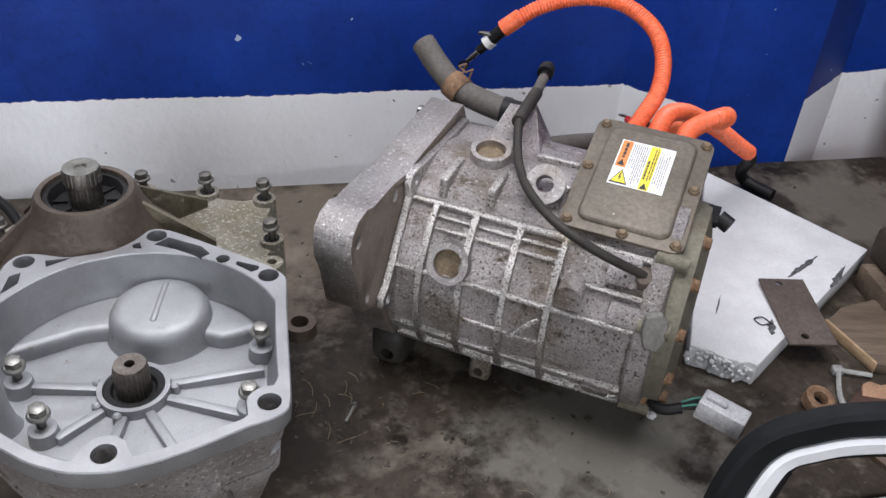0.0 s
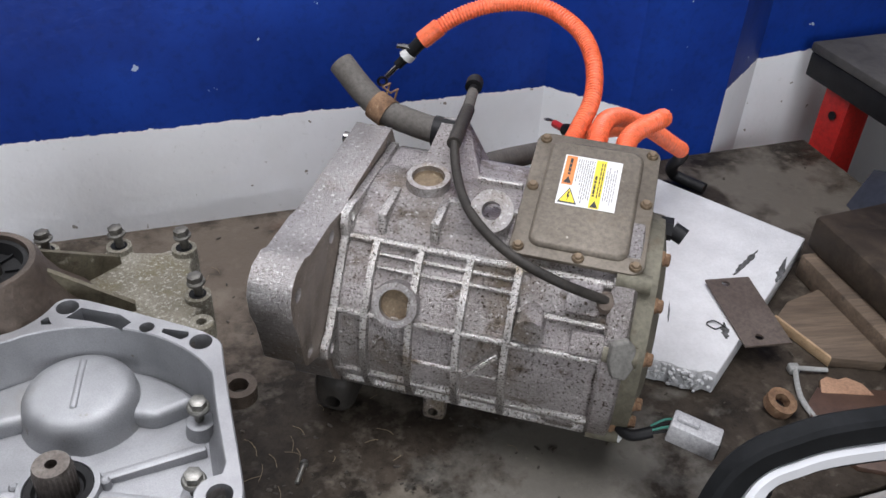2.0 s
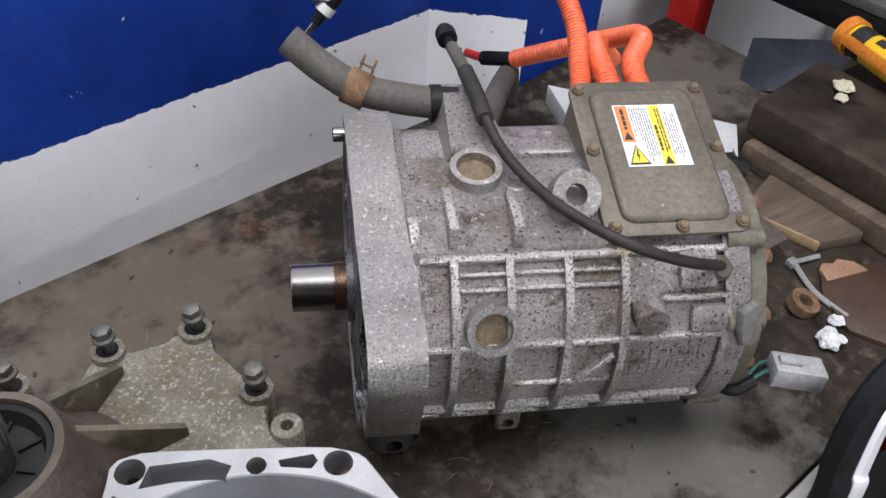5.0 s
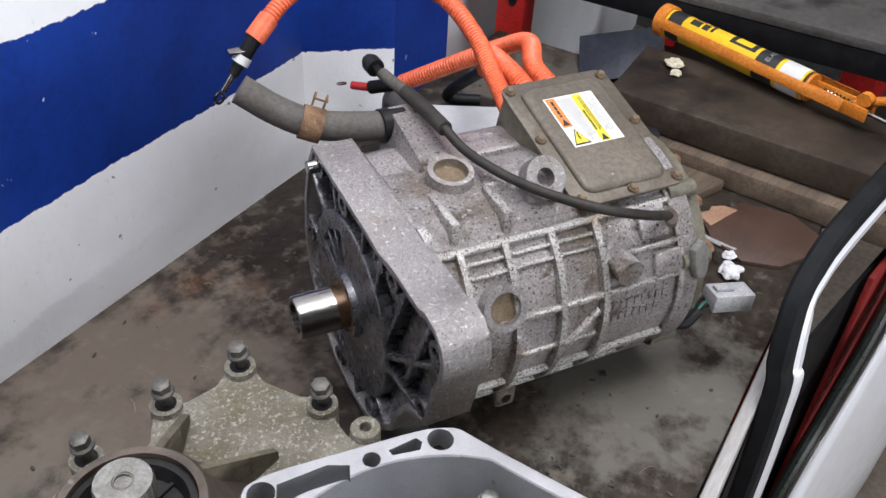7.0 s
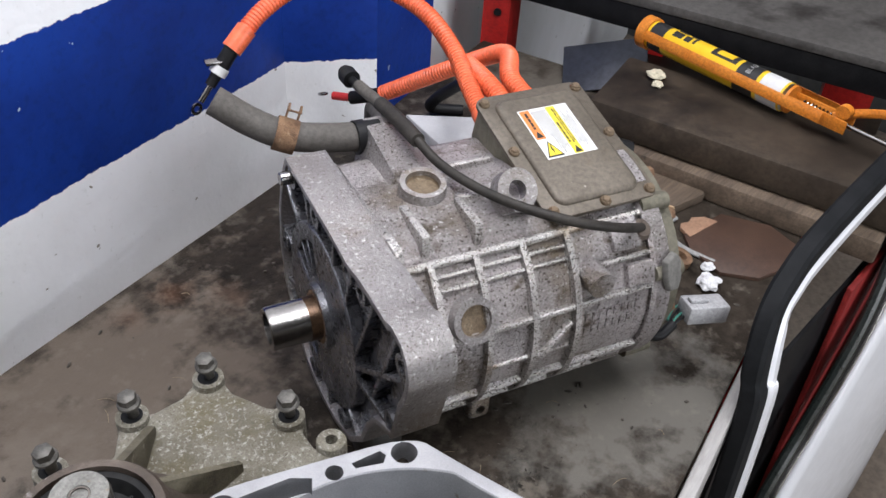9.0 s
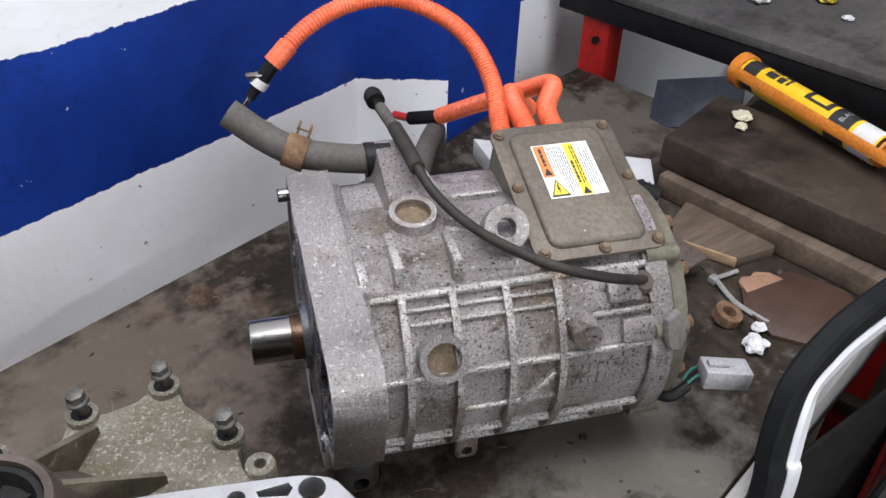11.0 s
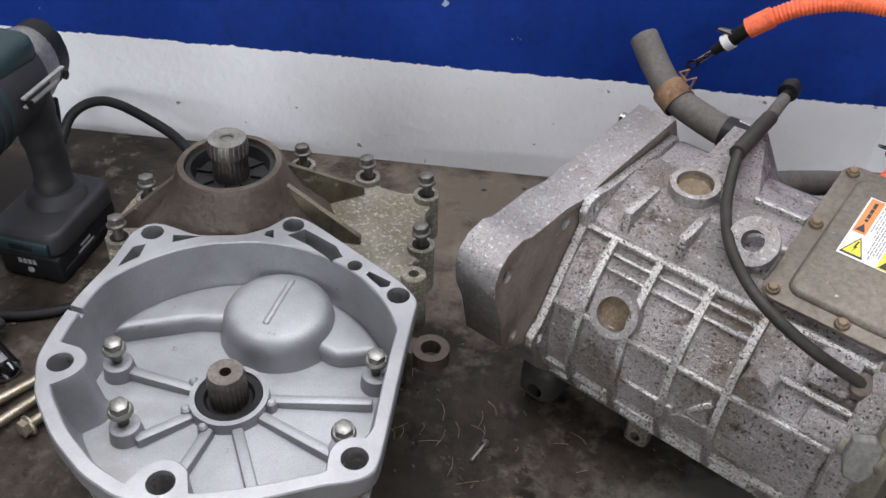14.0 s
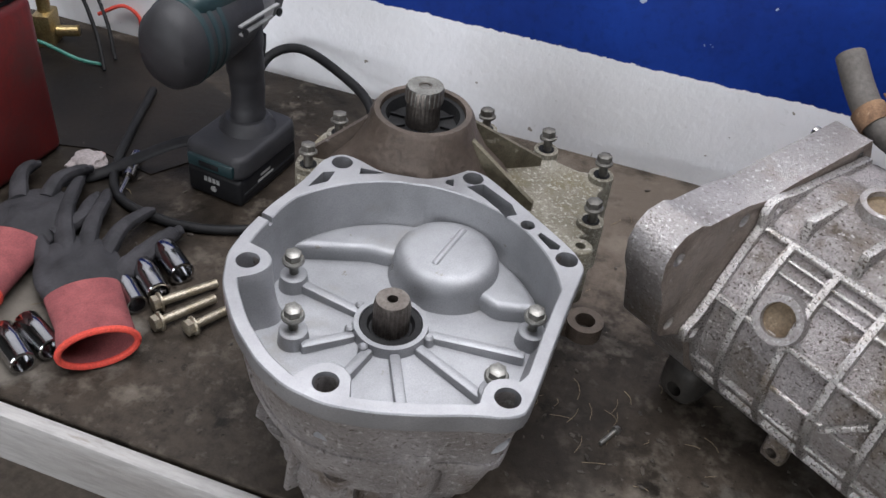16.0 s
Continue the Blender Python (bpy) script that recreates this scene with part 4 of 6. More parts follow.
b = bell()
for hx, hy in HOLES:
    b = carve(b, lathe([(0.0088, RIM - 0.05), (0.0088, RIM - 0.004), (0.0096, RIM + 0.02)], 24, Matrix.Translation((hx, hy, 0))))
for pts in (((-0.3365, 0.5655), (-0.3385, 0.590), (-0.3310, 0.5965), (-0.3275, 0.5815)), ((-0.3130, 0.6055), (-0.3170, 0.6140), (-0.2950, 0.6205)), ((-0.2485, 0.6385), (-0.2498, 0.6440), (-0.2450, 0.6480), (-0.2405, 0.6385)),
            ((-0.2315, 0.6455), (-0.2216, 0.6575), (-0.1892, 0.6465), (-0.1794, 0.6361), (-0.1856, 0.6290), (-0.2111, 0.6400)), ((-0.1544, 0.6222), (-0.1537, 0.6271), (-0.1336, 0.6215), (-0.1330, 0.6161), (-0.1386, 0.6125))):
    b = carve(b, prism([local(p) for p in pts], RIM - 0.030, RIM + 0.02))
b = carve(b, lathe([(0.006, RIM - 0.05), (0.006, RIM + 0.02)], 20, Matrix.Translation((*local((-0.1665, 0.6295)), 0))))
b = carve(b, brick(-0.134, -0.105, 0.002, 0.007, RIM - 0.006, RIM + 0.01))
housing2 = part("bell_housing", b, BRIGHT_AL, gearbox, "clean bright aluminium bell housing")
housing2.data.materials.append(MACHINED)
housing2.data.materials.append(LOWER_CAST)
for p in housing2.data.polygons:
    if p.normal.z > 0.9 and p.center.z > RIM - 0.003:
        p.material_index = 1
    elif p.center.z < RIM - 0.0165 and p.normal.z < 0.5 and (p.normal.x * p.center.x + p.normal.y * p.center.y) > 0:
        p.material_index = 2

# hub, shaft, ribs, dome, bolt posts inside the bell
part("hub_ring", lathe([(0.024, FLOOR_Z), (0.0300, FLOOR_Z), (0.0285, FLOOR_Z + 0.012), (0.0245, FLOOR_Z + 0.012), (0.0235, FLOOR_Z + 0.004)], 40), BRIGHT_AL, housing2)
part("oil_seal", lathe([(0.0240, FLOOR_Z + 0.003), (0.0235, FLOOR_Z + 0.0105), (0.0185, FLOOR_Z + 0.0105), (0.0165, FLOOR_Z + 0.007), (0.013, FLOOR_Z + 0.007)], 40), RUBBER, housing2, "black rubber shaft oil seal")
part("input_shaft", carve(lathe([(0.0135, 0.120), (0.0135, 0.160), (0.0142, 0.161, 1), (0.0142, 0.187, 1), (0.0132, 0.192), (0.0125, 0.1935), (0.004, 0.1935)], 96, None, 24, 0.0014), rod((0, 0, 0.18), (0, 0, 0.21), 0.0042)), SPLINE, gearbox, "splined steel input shaft")
for a, r1 in ((180, 0.092), (231, 0.070), (269, 0.096), (308, 0.104), (347, 0.108), (18, 0.104)):
    rb = brick(0.029, r1, -0.0042, 0.0042, FLOOR_Z - 0.003, FLOOR_Z + 0.009, 0.002)
    rb.transform(pose(0, 0, 0, 0, 0, a))
    part("rib", rb, BRIGHT_AL, housing2)
for a in (172, 222, 262, 8):
    part("hub_knob", lathe([(0.0042, FLOOR_Z), (0.0036, FLOOR_Z + 0.0105), (0.002, FLOOR_Z + 0.012)], 14, Matrix.Translation((0.0315 * math.cos(radians(a)), 0.0315 * math.sin(radians(a)), 0))), BRIGHT_AL, housing2)
dx, dy = local((-0.2155, 0.590))
part("dome", lathe([(0.049, FLOOR_Z - 0.002), (0.0450, FLOOR_Z + 0.005), (0.0437, FLOOR_Z + 0.016), (0.0425, FLOOR_Z + 0.0225), (0.0398, FLOOR_Z + 0.0275), (0.0355, FLOOR_Z + 0.0305), (0.030, FLOOR_Z + 0.0318), (0.01, FLOOR_Z + 0.0325)], 64, Matrix.Translation((dx, dy, 0))), BRIGHT_AL, housing2, "round cast bearing dome")
web = brick(-0.0030, 0.0030, -0.024, 0.030, FLOOR_Z + 0.022, FLOOR_Z + 0.0338, 0.0025, 3)
web.transform(Matrix.Translation((dx, dy, 0)) @ pose(0, 0, 0, 0, 0, 2))
part("dome_web", web, BRIGHT_AL, housing2)
shelf = [(0.118 * math.cos(radians(a)), 0.118 * math.sin(radians(a))) for a in range(40, 176, 8)] + [(0.060 * math.cos(radians(a)), 0.055 + 0.02 * math.sin(radians(a))) for a in (170, 90, 10)]
part("shelf", prism(shelf, FLOOR_Z - 0.004, FLOOR_Z + 0.016, 0.009, 1.0, 5), BRIGHT_AL, housing2)
bolt = None
for x, y in ((-0.309, 0.510), (-0.272, 0.461), (-0.124, 0.564), (-0.121, 0.494)):
    lx, ly = local((x, y))
    part("bolt_post", lathe([(0.0125, FLOOR_Z - 0.002), (0.0108, FLOOR_Z + 0.013), (0.0095, FLOOR_Z + 0.014)], 24, Matrix.Translation((lx, ly, 0))), BRIGHT_AL, housing2)
    m = Matrix.Translation((lx, ly, FLOOR_Z + 0.027)) @ pose(0, 0, 0, 4, 3, 20 * x)
    if bolt is None:
        bolt = part("flange_bolt", hex_bolt(0.0068, 0.0088, 0.0038, 0.026, 0.0085), ZINC, gearbox, "loose zinc flange bolt", m=m)
    else:
        again(bolt, m)

# grimy lower casing under the bell
low = bmesh.new()
rows = []
for k in range(13):
    z = 0.10 * k / 12
    ring = []
    for a in ANG[::2]:
        r = (0.060 + 0.022 * k / 12) * (1 + 0.10 * math.sin(3 * a + 1) + 0.05 * math.cos(5 * a))
        r *= 1 + 0.16 * noise.noise(Vector((math.cos(a) * 2.2, math.sin(a) * 2.2, z * 22))) + 0.05 * noise.noise(Vector((math.cos(a) * 7, math.sin(a) * 7, z * 70)))
        ring.append(low.verts.new((r * math.cos(a), r * math.sin(a) - 0.010, z)))
    rows.append(ring)
for p, q in zip(rows, rows[1:]):
    for k in range(len(p)):
        low.faces.new((p[k], p[(k + 1) % len(p)], q[(k + 1) % len(p)], q[k]))
low.faces.new(rows[0][::-1])
low.faces.new(rows[-1])
part("lower_casing", low, LOWER_CAST, gearbox, "rough mottled grey lower casing")
for a, r, z, w in ((-100, 0.084, 0.100, 0.013), (-62, 0.090, 0.102, 0.015), (-45, 0.104, 0.104, 0.017), (-122, 0.088, 0.100, 0.012), (-25, 0.098, 0.102, 0.013), (5, 0.092, 0.10, 0.013), (-145, 0.092, 0.10, 0.012), (170, 0.092, 0.10, 0.012)):
    part("casing_boss", soften(lathe([(w * 0.6, -0.035), (w, -0.012), (w * 1.05, 0.0), (w * 0.9, 0.030)], 18, Matrix.Translation((0.97 * r * math.cos(radians(a)), 0.97 * r * math.sin(radians(a)), z + 0.022))), 0.003), LOWER_CAST, gearbox)
for a in (-112, -74, -50):
    w = brick(-0.003, 0.003, -0.012, 0.012, 0.03, 0.15, 0.002)
    w.transform(pose(0, 0, 0, 0, 0, a + 90) @ pose(0, -0.088, 0, -8, 0, 0))
    part("casing_rib", w, LOWER_CAST, gearbox)
bead = bmesh.new()
rows = [[bead.verts.new((r * k * math.cos(a), r * k * math.sin(a), z)) for r, a in zip(OUT, ANG)] for k, z in ((0.87, 0.138), (0.912, 0.140), (0.912, 0.146), (0.87, 0.148))]
for p, q in zip(rows, rows[1:] + rows[:1]):
    for k in range(SEG):
        bead.faces.new((p[k], p[(k + 1) % SEG], q[(k + 1) % SEG], q[k]))
part("casing_seam", bead, LOWER_CAST, gearbox)

# rear flange plate with loose bolts, and the cone of the second shaft
flat = [local(p) for p in ((-0.410, 0.690), (-0.405, 0.640), (-0.385, 0.612), (-0.30, 0.615), (-0.200, 0.625), (-0.134, 0.655), (-0.141, 0.680), (-0.137, 0.698), (-0.127, 0.706), (-0.128, 0.718), (-0.141, 0.733), (-0.150, 0.762), (-0.147, 0.785), (-0.158, 0.794), (-0.180, 0.785), (-0.204, 0.787), (-0.217, 0.801), (-0.230, 0.791), (-0.245, 0.772), (-0.270, 0.773), (-0.283, 0.797), (-0.297, 0.786), (-0.345, 0.768), (-0.395, 0.722))]
part("rear_plate", carve(prism(flat, 0.150, 0.172, 0.004), prism([(p[0] * 0.955, p[1] * 0.955) for p in outer], 0.0, RIM + 0.001)), PALE_CAST, gearbox, "rough oxidised casing flange")
part("rear_casing", carve(prism([(p[0] * 0.90 - 0.010, p[1] * 0.93 + 0.010) for p in flat], 0.0, 0.150, 0.006, 1.04), prism([(p[0] * 0.85, p[1] * 0.85) for p in outer], 0.10, RIM)), BROWN_CAST, gearbox, "brown grimed rear casing")
CX, CY = local((-0.301, 0.686))
cone = lathe([(0.090, 0.165), (0.082, 0.178), (0.062, 0.200), (0.050, 0.222), (0.046, 0.236), (0.043, 0.240), (0.038, 0.240), (0.0375, 0.222), (0.020, 0.220)], 56, Matrix.Translation((CX, CY, 0)))
cone = carve(cone, prism(outer, 0.0, RIM + 0.001))
part("cone", cone, BROWN_CAST, gearbox, "oily brown cast cone")
part("cone_seal", lathe([(0.0372, 0.224), (0.0372, 0.236), (0.0330, 0.236), (0.030, 0.226), (0.017, 0.226)], 48, Matrix.Translation((CX, CY, 0))), RUBBER, gearbox, "black rubber shaft seal")
for a in range(0, 360, 45):
    v = brick(0.017, 0.033, -0.001, 0.001, 0.224, 0.2285)
    v.transform(Matrix.Translation((CX, CY, 0)) @ pose(0, 0, 0, 0, 0, a + 10))
    part("seal_fin", v, BLACK, gearbox)
part("second_shaft", carve(lathe([(0.0150, 0.20), (0.0150, 0.249, 1), (0.0150, 0.2492), (0.0165, 0.2495), (0.0165, 0.2615), (0.0155, 0.2635), (0.005, 0.2635)], 96, Matrix.Translation((CX, CY, 0)), 24, 0.0012), rod((CX, CY, 0.25), (CX, CY, 0.28), 0.0048)), SPLINE, gearbox, "splined steel output shaft")
part("shaft_collar", lathe([(0.0150, 0.2500), (0.0169, 0.2503, 1), (0.0169, 0.2612, 1), (0.0158, 0.2640), (0.0062, 0.2640), (0.0050, 0.2625)], 96, Matrix.Translation((CX, CY, 0)), 24, 0.0010), ZINC, gearbox, "bright splined shaft end")
for (ex, ey), w in (((-0.190, 0.700), 0.005), ((-0.215, 0.770), 0.006), ((-0.385, 0.735), 0.007), ((-0.395, 0.650), 0.007)):
    lx, ly = local((ex, ey))
    d = Vector((lx - CX, ly - CY, 0))
    bm = bmesh.new()
    s = d.normalized().cross(Vector((0, 0, 1))) * w / 2
    vs = [Vector((CX, CY, 0.168)) + d.normalized() * 0.045, Vector((lx, ly, 0.168)), Vector((lx, ly, 0.180)), Vector((CX, CY, 0.228)) + d.normalized() * 0.045]
    f0, f1 = [bm.verts.new(v + s) for v in vs], [bm.verts.new(v - s) for v in vs]
    bm.faces.new(f0)
    bm.faces.new(f1[::-1])
    for i in range(4):
        bm.faces.new((f0[i], f1[i], f1[(i + 1) % 4], f0[(i + 1) % 4]))
    part("fin", soften(bm, 0.0015), OLIVE_CAST if ex > -0.25 else BROWN_CAST, gearbox)
rb = None
for x, y in ((-0.218, 0.790), (-0.157, 0.783), (-0.138, 0.711), (-0.283, 0.786), (-0.392, 0.690), (-0.384, 0.630)):
    lx, ly = local((x, y))
    part("bolt_seat", soften(lathe([(0.0125, 0.13), (0.0118, 0.1775)], 20, Matrix.Translation((lx, ly, 0))), 0.002), PALE_CAST, gearbox)
    # Solid black disc paints the dark of the bore round the shank.
    part("bore_shade_disc", lathe([(0.0078, 0.170), (0.0078, 0.1779)], 20, Matrix.Translation((lx, ly, 0))), RUBBER, gearbox)
    m = Matrix.Translation((lx, ly, 0.190)) @ pose(0, 0, 0, 5, -4, 300 * x)
    if rb is None:
        rb = part("loose_bolt", hex_bolt(0.0070, 0.0084, 0.0042, 0.03, 0.0085), DULL_BOLT, gearbox, "dull loose flange bolt", m=m)
    else:
        again(rb, m)
lx, ly = local((-0.1315, 0.672))
lug = soften(join(lathe([(0.0115, 0.120), (0.0110, 0.178)], 24, Matrix.Translation((lx, ly, 0)))), 0.002)
part("plate_lug", carve(lug, rod((lx, ly, 0.165), (lx, ly, 0.2), 0.0045)), PALE_CAST, gearbox)
lx, ly = local((-0.101, 0.629))
part("side_ear", carve(soften(lathe([(0.0155, 0.128), (0.0155, 0.142)], 28, Matrix.Translation((lx, ly, 0))), 0.003), rod((lx, ly, 0.1), (lx, ly, 0.2), 0.0085)), BROWN_CAST, gearbox)
part("ear_arm", brick(lx - 0.04, lx - 0.008, ly - 0.01, ly + 0.01, 0.122, 0.140, 0.003), BROWN_CAST, gearbox)

# ---- on the bench beside the motor ----
def on_bench(name, bm, material, label, category, m=None, group="", smooth=True):
    return tagged(part(name, bm, material, None, "", smooth, m), label, category, group)


random.seed(21)
edge = [(0.391, 0.718), (0.611, 0.957), (0.436, 1.143), (0.322, 0.748)]
jag = [(edge[3][0] + (edge[0][0] - edge[3][0]) * k / 12 + random.uniform(-0.003, 0.003), edge[3][1] + (edge[0][1] - edge[3][1]) * k / 12 + random.uniform(-0.004, 0.004)) for k in range(1, 12)]
foam = thing("foam_slab", "white polystyrene slab with a broken edge and black scuffs", "foam slab", pose(0, 0, 0))
part("slab", prism(edge + jag, 0.0, 0.030, 0.0015), FOAM, foam)
crumbs = bmesh.new()
for k in range(150):
    i = random.randrange(len(jag))
    p = Vector((jag[i][0] + random.uniform(-0.006, 0.006), jag[i][1] + random.uniform(-0.002, 0.005), random.uniform(0.003, 0.027)))
    bmesh.ops.create_icosphere(crumbs, subdivisions=1, radius=random.uniform(0.0018, 0.0036), matrix=Matrix.Translation(p))
part("broken_beads", crumbs, FOAM, foam)
SOOT = surf("black_scuff", (0.02, 0.02, 0.02), (0.12, 0.12, 0.12), 120, 0.9, 0, 0.1, 6)
for (xa, ya), (xb, yb), w in (((0.480, 0.886), (0.535, 0.936), 0.010), ((0.528, 0.868), (0.566, 0.918), 0.011), ((0.424, 0.772), (0.432, 0.800), 0.011), ((0.366, 0.805), (0.381, 0.842), 0.0025)):
    d = Vector((xb - xa, yb - ya, 0))
    n = Vector((-d.y, d.x, 0)).normalized() * w / 2
    pts = []
    for k in range(13):
        t = k / 12
        c = Vector((xa, ya, 0)) + d * t
        pts.append((c + n * random.uniform(0.3, 1.1) * math.sin(math.pi * min(0.97, 0.08 + t * 0.9))))
    for k in range(12, -1, -1):
        t = k / 12
        c = Vector((xa, ya, 0)) + d * t
        pts.append((c - n * random.uniform(0.3, 1.1) * math.sin(math.pi * min(0.97, 0.08 + t * 0.9))))
    part("scuff", prism([(p.x, p.y) for p in pts], 0.0300, 0.0306), SOOT, foam, smooth=False)

# drilled steel plate lying half on the foam
PW, PH = 0.0285, 0.058
sp_bm = brick(-PW, PW, -PH, PH, -0.0015, 0.0015, 0.0004, 1)
for y in (PH - 0.010, -PH + 0.013):
    sp_bm = carve(sp_bm, rod((-0.006, y, -0.02), (-0.006, y, 0.02), 0.0048))
steel_m = Matrix.Translation((0.4650, 0.8130, 0.0345)) @ pose(0, 0, 0, 2.5, 0, 0) @ pose(0, 0, 0, 0, 0, 2.0)
on_bench("steel_plate", sp_bm, STEEL_PLATE, "flat brown steel plate with two drilled holes resting on the foam", "steel plate", steel_m)

tagged(on_bench("wire_scrap", tube([(0.430, 0.790, 0.031), (0.420, 0.800, 0.033), (0.410, 0.798, 0.0315), (0.416, 0.788, 0.0315), (0.424, 0.790, 0.032)], 0.0008, 6, 8), BLACK, "thin curled black wire on the foam", "wire"))
nut = carve(soften(lathe([(0.0165, 0), (0.0165, 0.012)], 28), 0.002), rod((0, 0, -0.01), (0, 0, 0.03), 0.0085))
on_bench("rusty_bush", nut, RUST, "rusty steel bush lying on the bench", "bush", pose(0.455, 0.690, 0.004, 14, 8, 0))
TIE = surf("grey_white_plastic", (0.24, 0.24, 0.23), (0.33, 0.33, 0.32), 40, 0.5)
on_bench("cable_tie", join(tube([(0.500, 0.745, 0.008), (0.489, 0.712, 0.006), (0.486, 0.690, 0.005), (0.489, 0.655, 0.005)], 0.0032, 8, 8, flat=0.5), tube([(0.497, 0.742, 0.008), (0.537, 0.737, 0.006)], 0.0028, 8, 6, flat=0.5), brick(0.492, 0.504, 0.737, 0.748, 0.001, 0.011, 0.002)), TIE, "grey plastic T-shaped tie on the bench", "cable tie")

FRESH = surf("fresh_split_wood", (0.30, 0.20, 0.11), (0.46, 0.32, 0.19), 20, 0.8, 0, 0.3, 10, (), 0.1, 0.3, (0.3, 3, 3))
board = thing("wood_offcut", "thin dark wooden board with a pale split edge", "wood offcut")
part("board", prism([(0.512, 0.822), (0.540, 0.850), (0.590, 0.870), (0.640, 0.775), (0.605, 0.735), (0.545, 0.748)], 0.0, 0.014, 0.001), WOOD, board)
part("split_edge", prism([(0.5105, 0.8242), (0.5135, 0.8255), (0.5455, 0.7500), (0.5435, 0.7460)], 0.001, 0.0148, 0.0006), FRESH, board, "pale split wood edge")
HARD = surf("brown_hardboard", (0.048, 0.025, 0.017), (0.085, 0.046, 0.030), 12, 0.5, 0, 0.15, 14)
flap = thing("hardboard_piece", "torn brown hardboard piece with a pale ragged edge", "hardboard")
part("sheet", prism([(0.490, 0.690), (0.512, 0.712), (0.590, 0.700), (0.615, 0.640), (0.590, 0.570), (0.500, 0.600), (0.475, 0.640)], 0.0, 0.006, 0.0005), HARD, flap)
TORN = surf("torn_hardboard_edge", (0.26, 0.14, 0.085), (0.40, 0.24, 0.15), 30, 0.85, 0, 0.4, 10)
part("torn_edge", prism([(0.512, 0.703), (0.520, 0.722), (0.530, 0.727), (0.541, 0.721), (0.552, 0.724), (0.566, 0.712), (0.570, 0.694)], 0.001, 0.0068, 0.001), TORN, flap, "pale torn edge")
on_bench("wood_plank", prism([(0.585, 0.920), (0.640, 0.925), (0.700, 0.520), (0.640, 0.510)], 0.0, 0.034, 0.004), WOOD, "weathered dirty wooden plank beside the block", "plank")
on_bench("wood_block", prism([(0.598, 0.935), (0.765, 0.975), (0.830, 0.520), (0.668, 0.490)], 0.035, 0.082, 0.006), BLOCK, "large dark greasy block", "block")
on_bench("timber_packer", prism([(0.642, 0.930), (0.745, 0.950), (0.790, 0.540), (0.705, 0.520)], 0.0, 0.034, 0.003), WOOD, "dark timber packer under the block", "packer")
SHEET = surf("blue_grey_sheet", (0.028, 0.032, 0.042), (0.062, 0.066, 0.08), 8, 0.4, 0.3, 0.1, 12)
sh = brick(-0.07, 0.07, -0.05, 0.05, -0.002, 0.002, 0.0005)
on_bench("metal_sheet", sh, SHEET, "small blue-grey metal sheet leaning beyond the block", "metal sheet", pose(0.800, 1.035, 0.030, 25, -16, -60))

PAPER = surf("crumpled_paper", (0.62, 0.62, 0.62), (0.78, 0.78, 0.80), 60, 0.85, 0, 0.2, 6)
CREAM = surf("cream_scrap", (0.55, 0.50, 0.36), (0.68, 0.63, 0.48), 60, 0.85, 0, 0.2, 6)
YELLOW = surf("yellow_wrap", (0.55, 0.42, 0.02), (0.75, 0.60, 0.05), 60, 0.5, 0, 0.2, 6)


def crumple(name, p, r, material, label, squash=0.6, seed=0):
    bm = bmesh.new()
    bmesh.ops.create_icosphere(bm, subdivisions=3, radius=r)
    for v in bm.verts:
        v.co *= 1 + 0.45 * noise.noise(v.co / r * 1.7 + Vector((seed, seed * 2.3, 0)))
        v.co.z *= squash
    low = min(v.co.z for v in bm.verts)
    for v in bm.verts:
        v.co.z -= low
    ob = on_bench(name, bm, material, label, "scrap", Matrix.Translation(p), "", False)
    return ob


crumple("paper_scrap", (0.444, 0.639, 0), 0.013, PAPER, "small crumpled white paper scrap on the bench", 0.6, 1)
crumple("paper_scrap", (0.474, 0.656, 0), 0.008, PAPER, "tiny crumpled white paper scrap on the bench", 0.6, 2)
crumple("foam_crumb", (0.266, 0.662, 0), 0.005, FOAM, "white foam crumb on the bench", 0.6, 3)
crumple("cream_scrap", (0.725, 0.905, 0.082), 0.013, CREAM, "torn cream scrap on the dark block", 0.5, 4)
crumple("cream_scrap", (0.705, 0.888, 0.082), 0.008, CREAM, "small torn cream scrap on the dark block", 0.5, 5)

# caulking gun with a yellow cartridge
G0, G1 = Vector((0.803, 0.972, 0.1110)), Vector((0.752, 0.640, 0.1110))
GUN = aim(G0, G1 - G0) @ Matrix.Diagonal((0.94, 0.94, 1.07, 1))
gun = thing("caulking_gun", "orange caulking gun holding a yellow and black sealant cartridge", "caulking gun", GUN)
GUN_ORANGE = surf("orange_paint", (0.66, 0.20, 0.018), (0.78, 0.27, 0.035), 30, 0.4, 0.0, 0.05, 8, (((0.25, 0.20, 0.16), 60, 0.66, 0.75),))
TUBE_YELLOW = surf("cartridge_yellow", (0.80, 0.50, 0.015), (0.86, 0.56, 0.03), 30, 0.35, 0, 0.0, 6, (), 0.05, 0.06)
up_y = GUN.inverted().to_3x3() @ Vector((0, 0, 1))
UP = math.degrees(math.atan2(up_y.y, up_y.x))
cart = part("cartridge", lathe([(0.0225, 0.010), (0.0232, 0.012), (0.0232, 0.238), (0.0222, 0.239), (0.0222, 0.232), (0.01, 0.232)], 40), TUBE_YELLOW, gun, "yellow sealant cartridge")
part("black_band", lathe([(0.0233, 0.016), (0.0234, 0.016), (0.0234, 0.040), (0.0233, 0.040)], 40), INK, cart)
part("black_band", lathe([(0.0233, 0.166), (0.0234, 0.166), (0.0234, 0.198), (0.0233, 0.198)], 40), INK, cart)
part("white_band", lathe([(0.0233, 0.204), (0.0234, 0.204), (0.0234, 0.236), (0.0233, 0.236)], 40), WHITE_PAPER, cart)


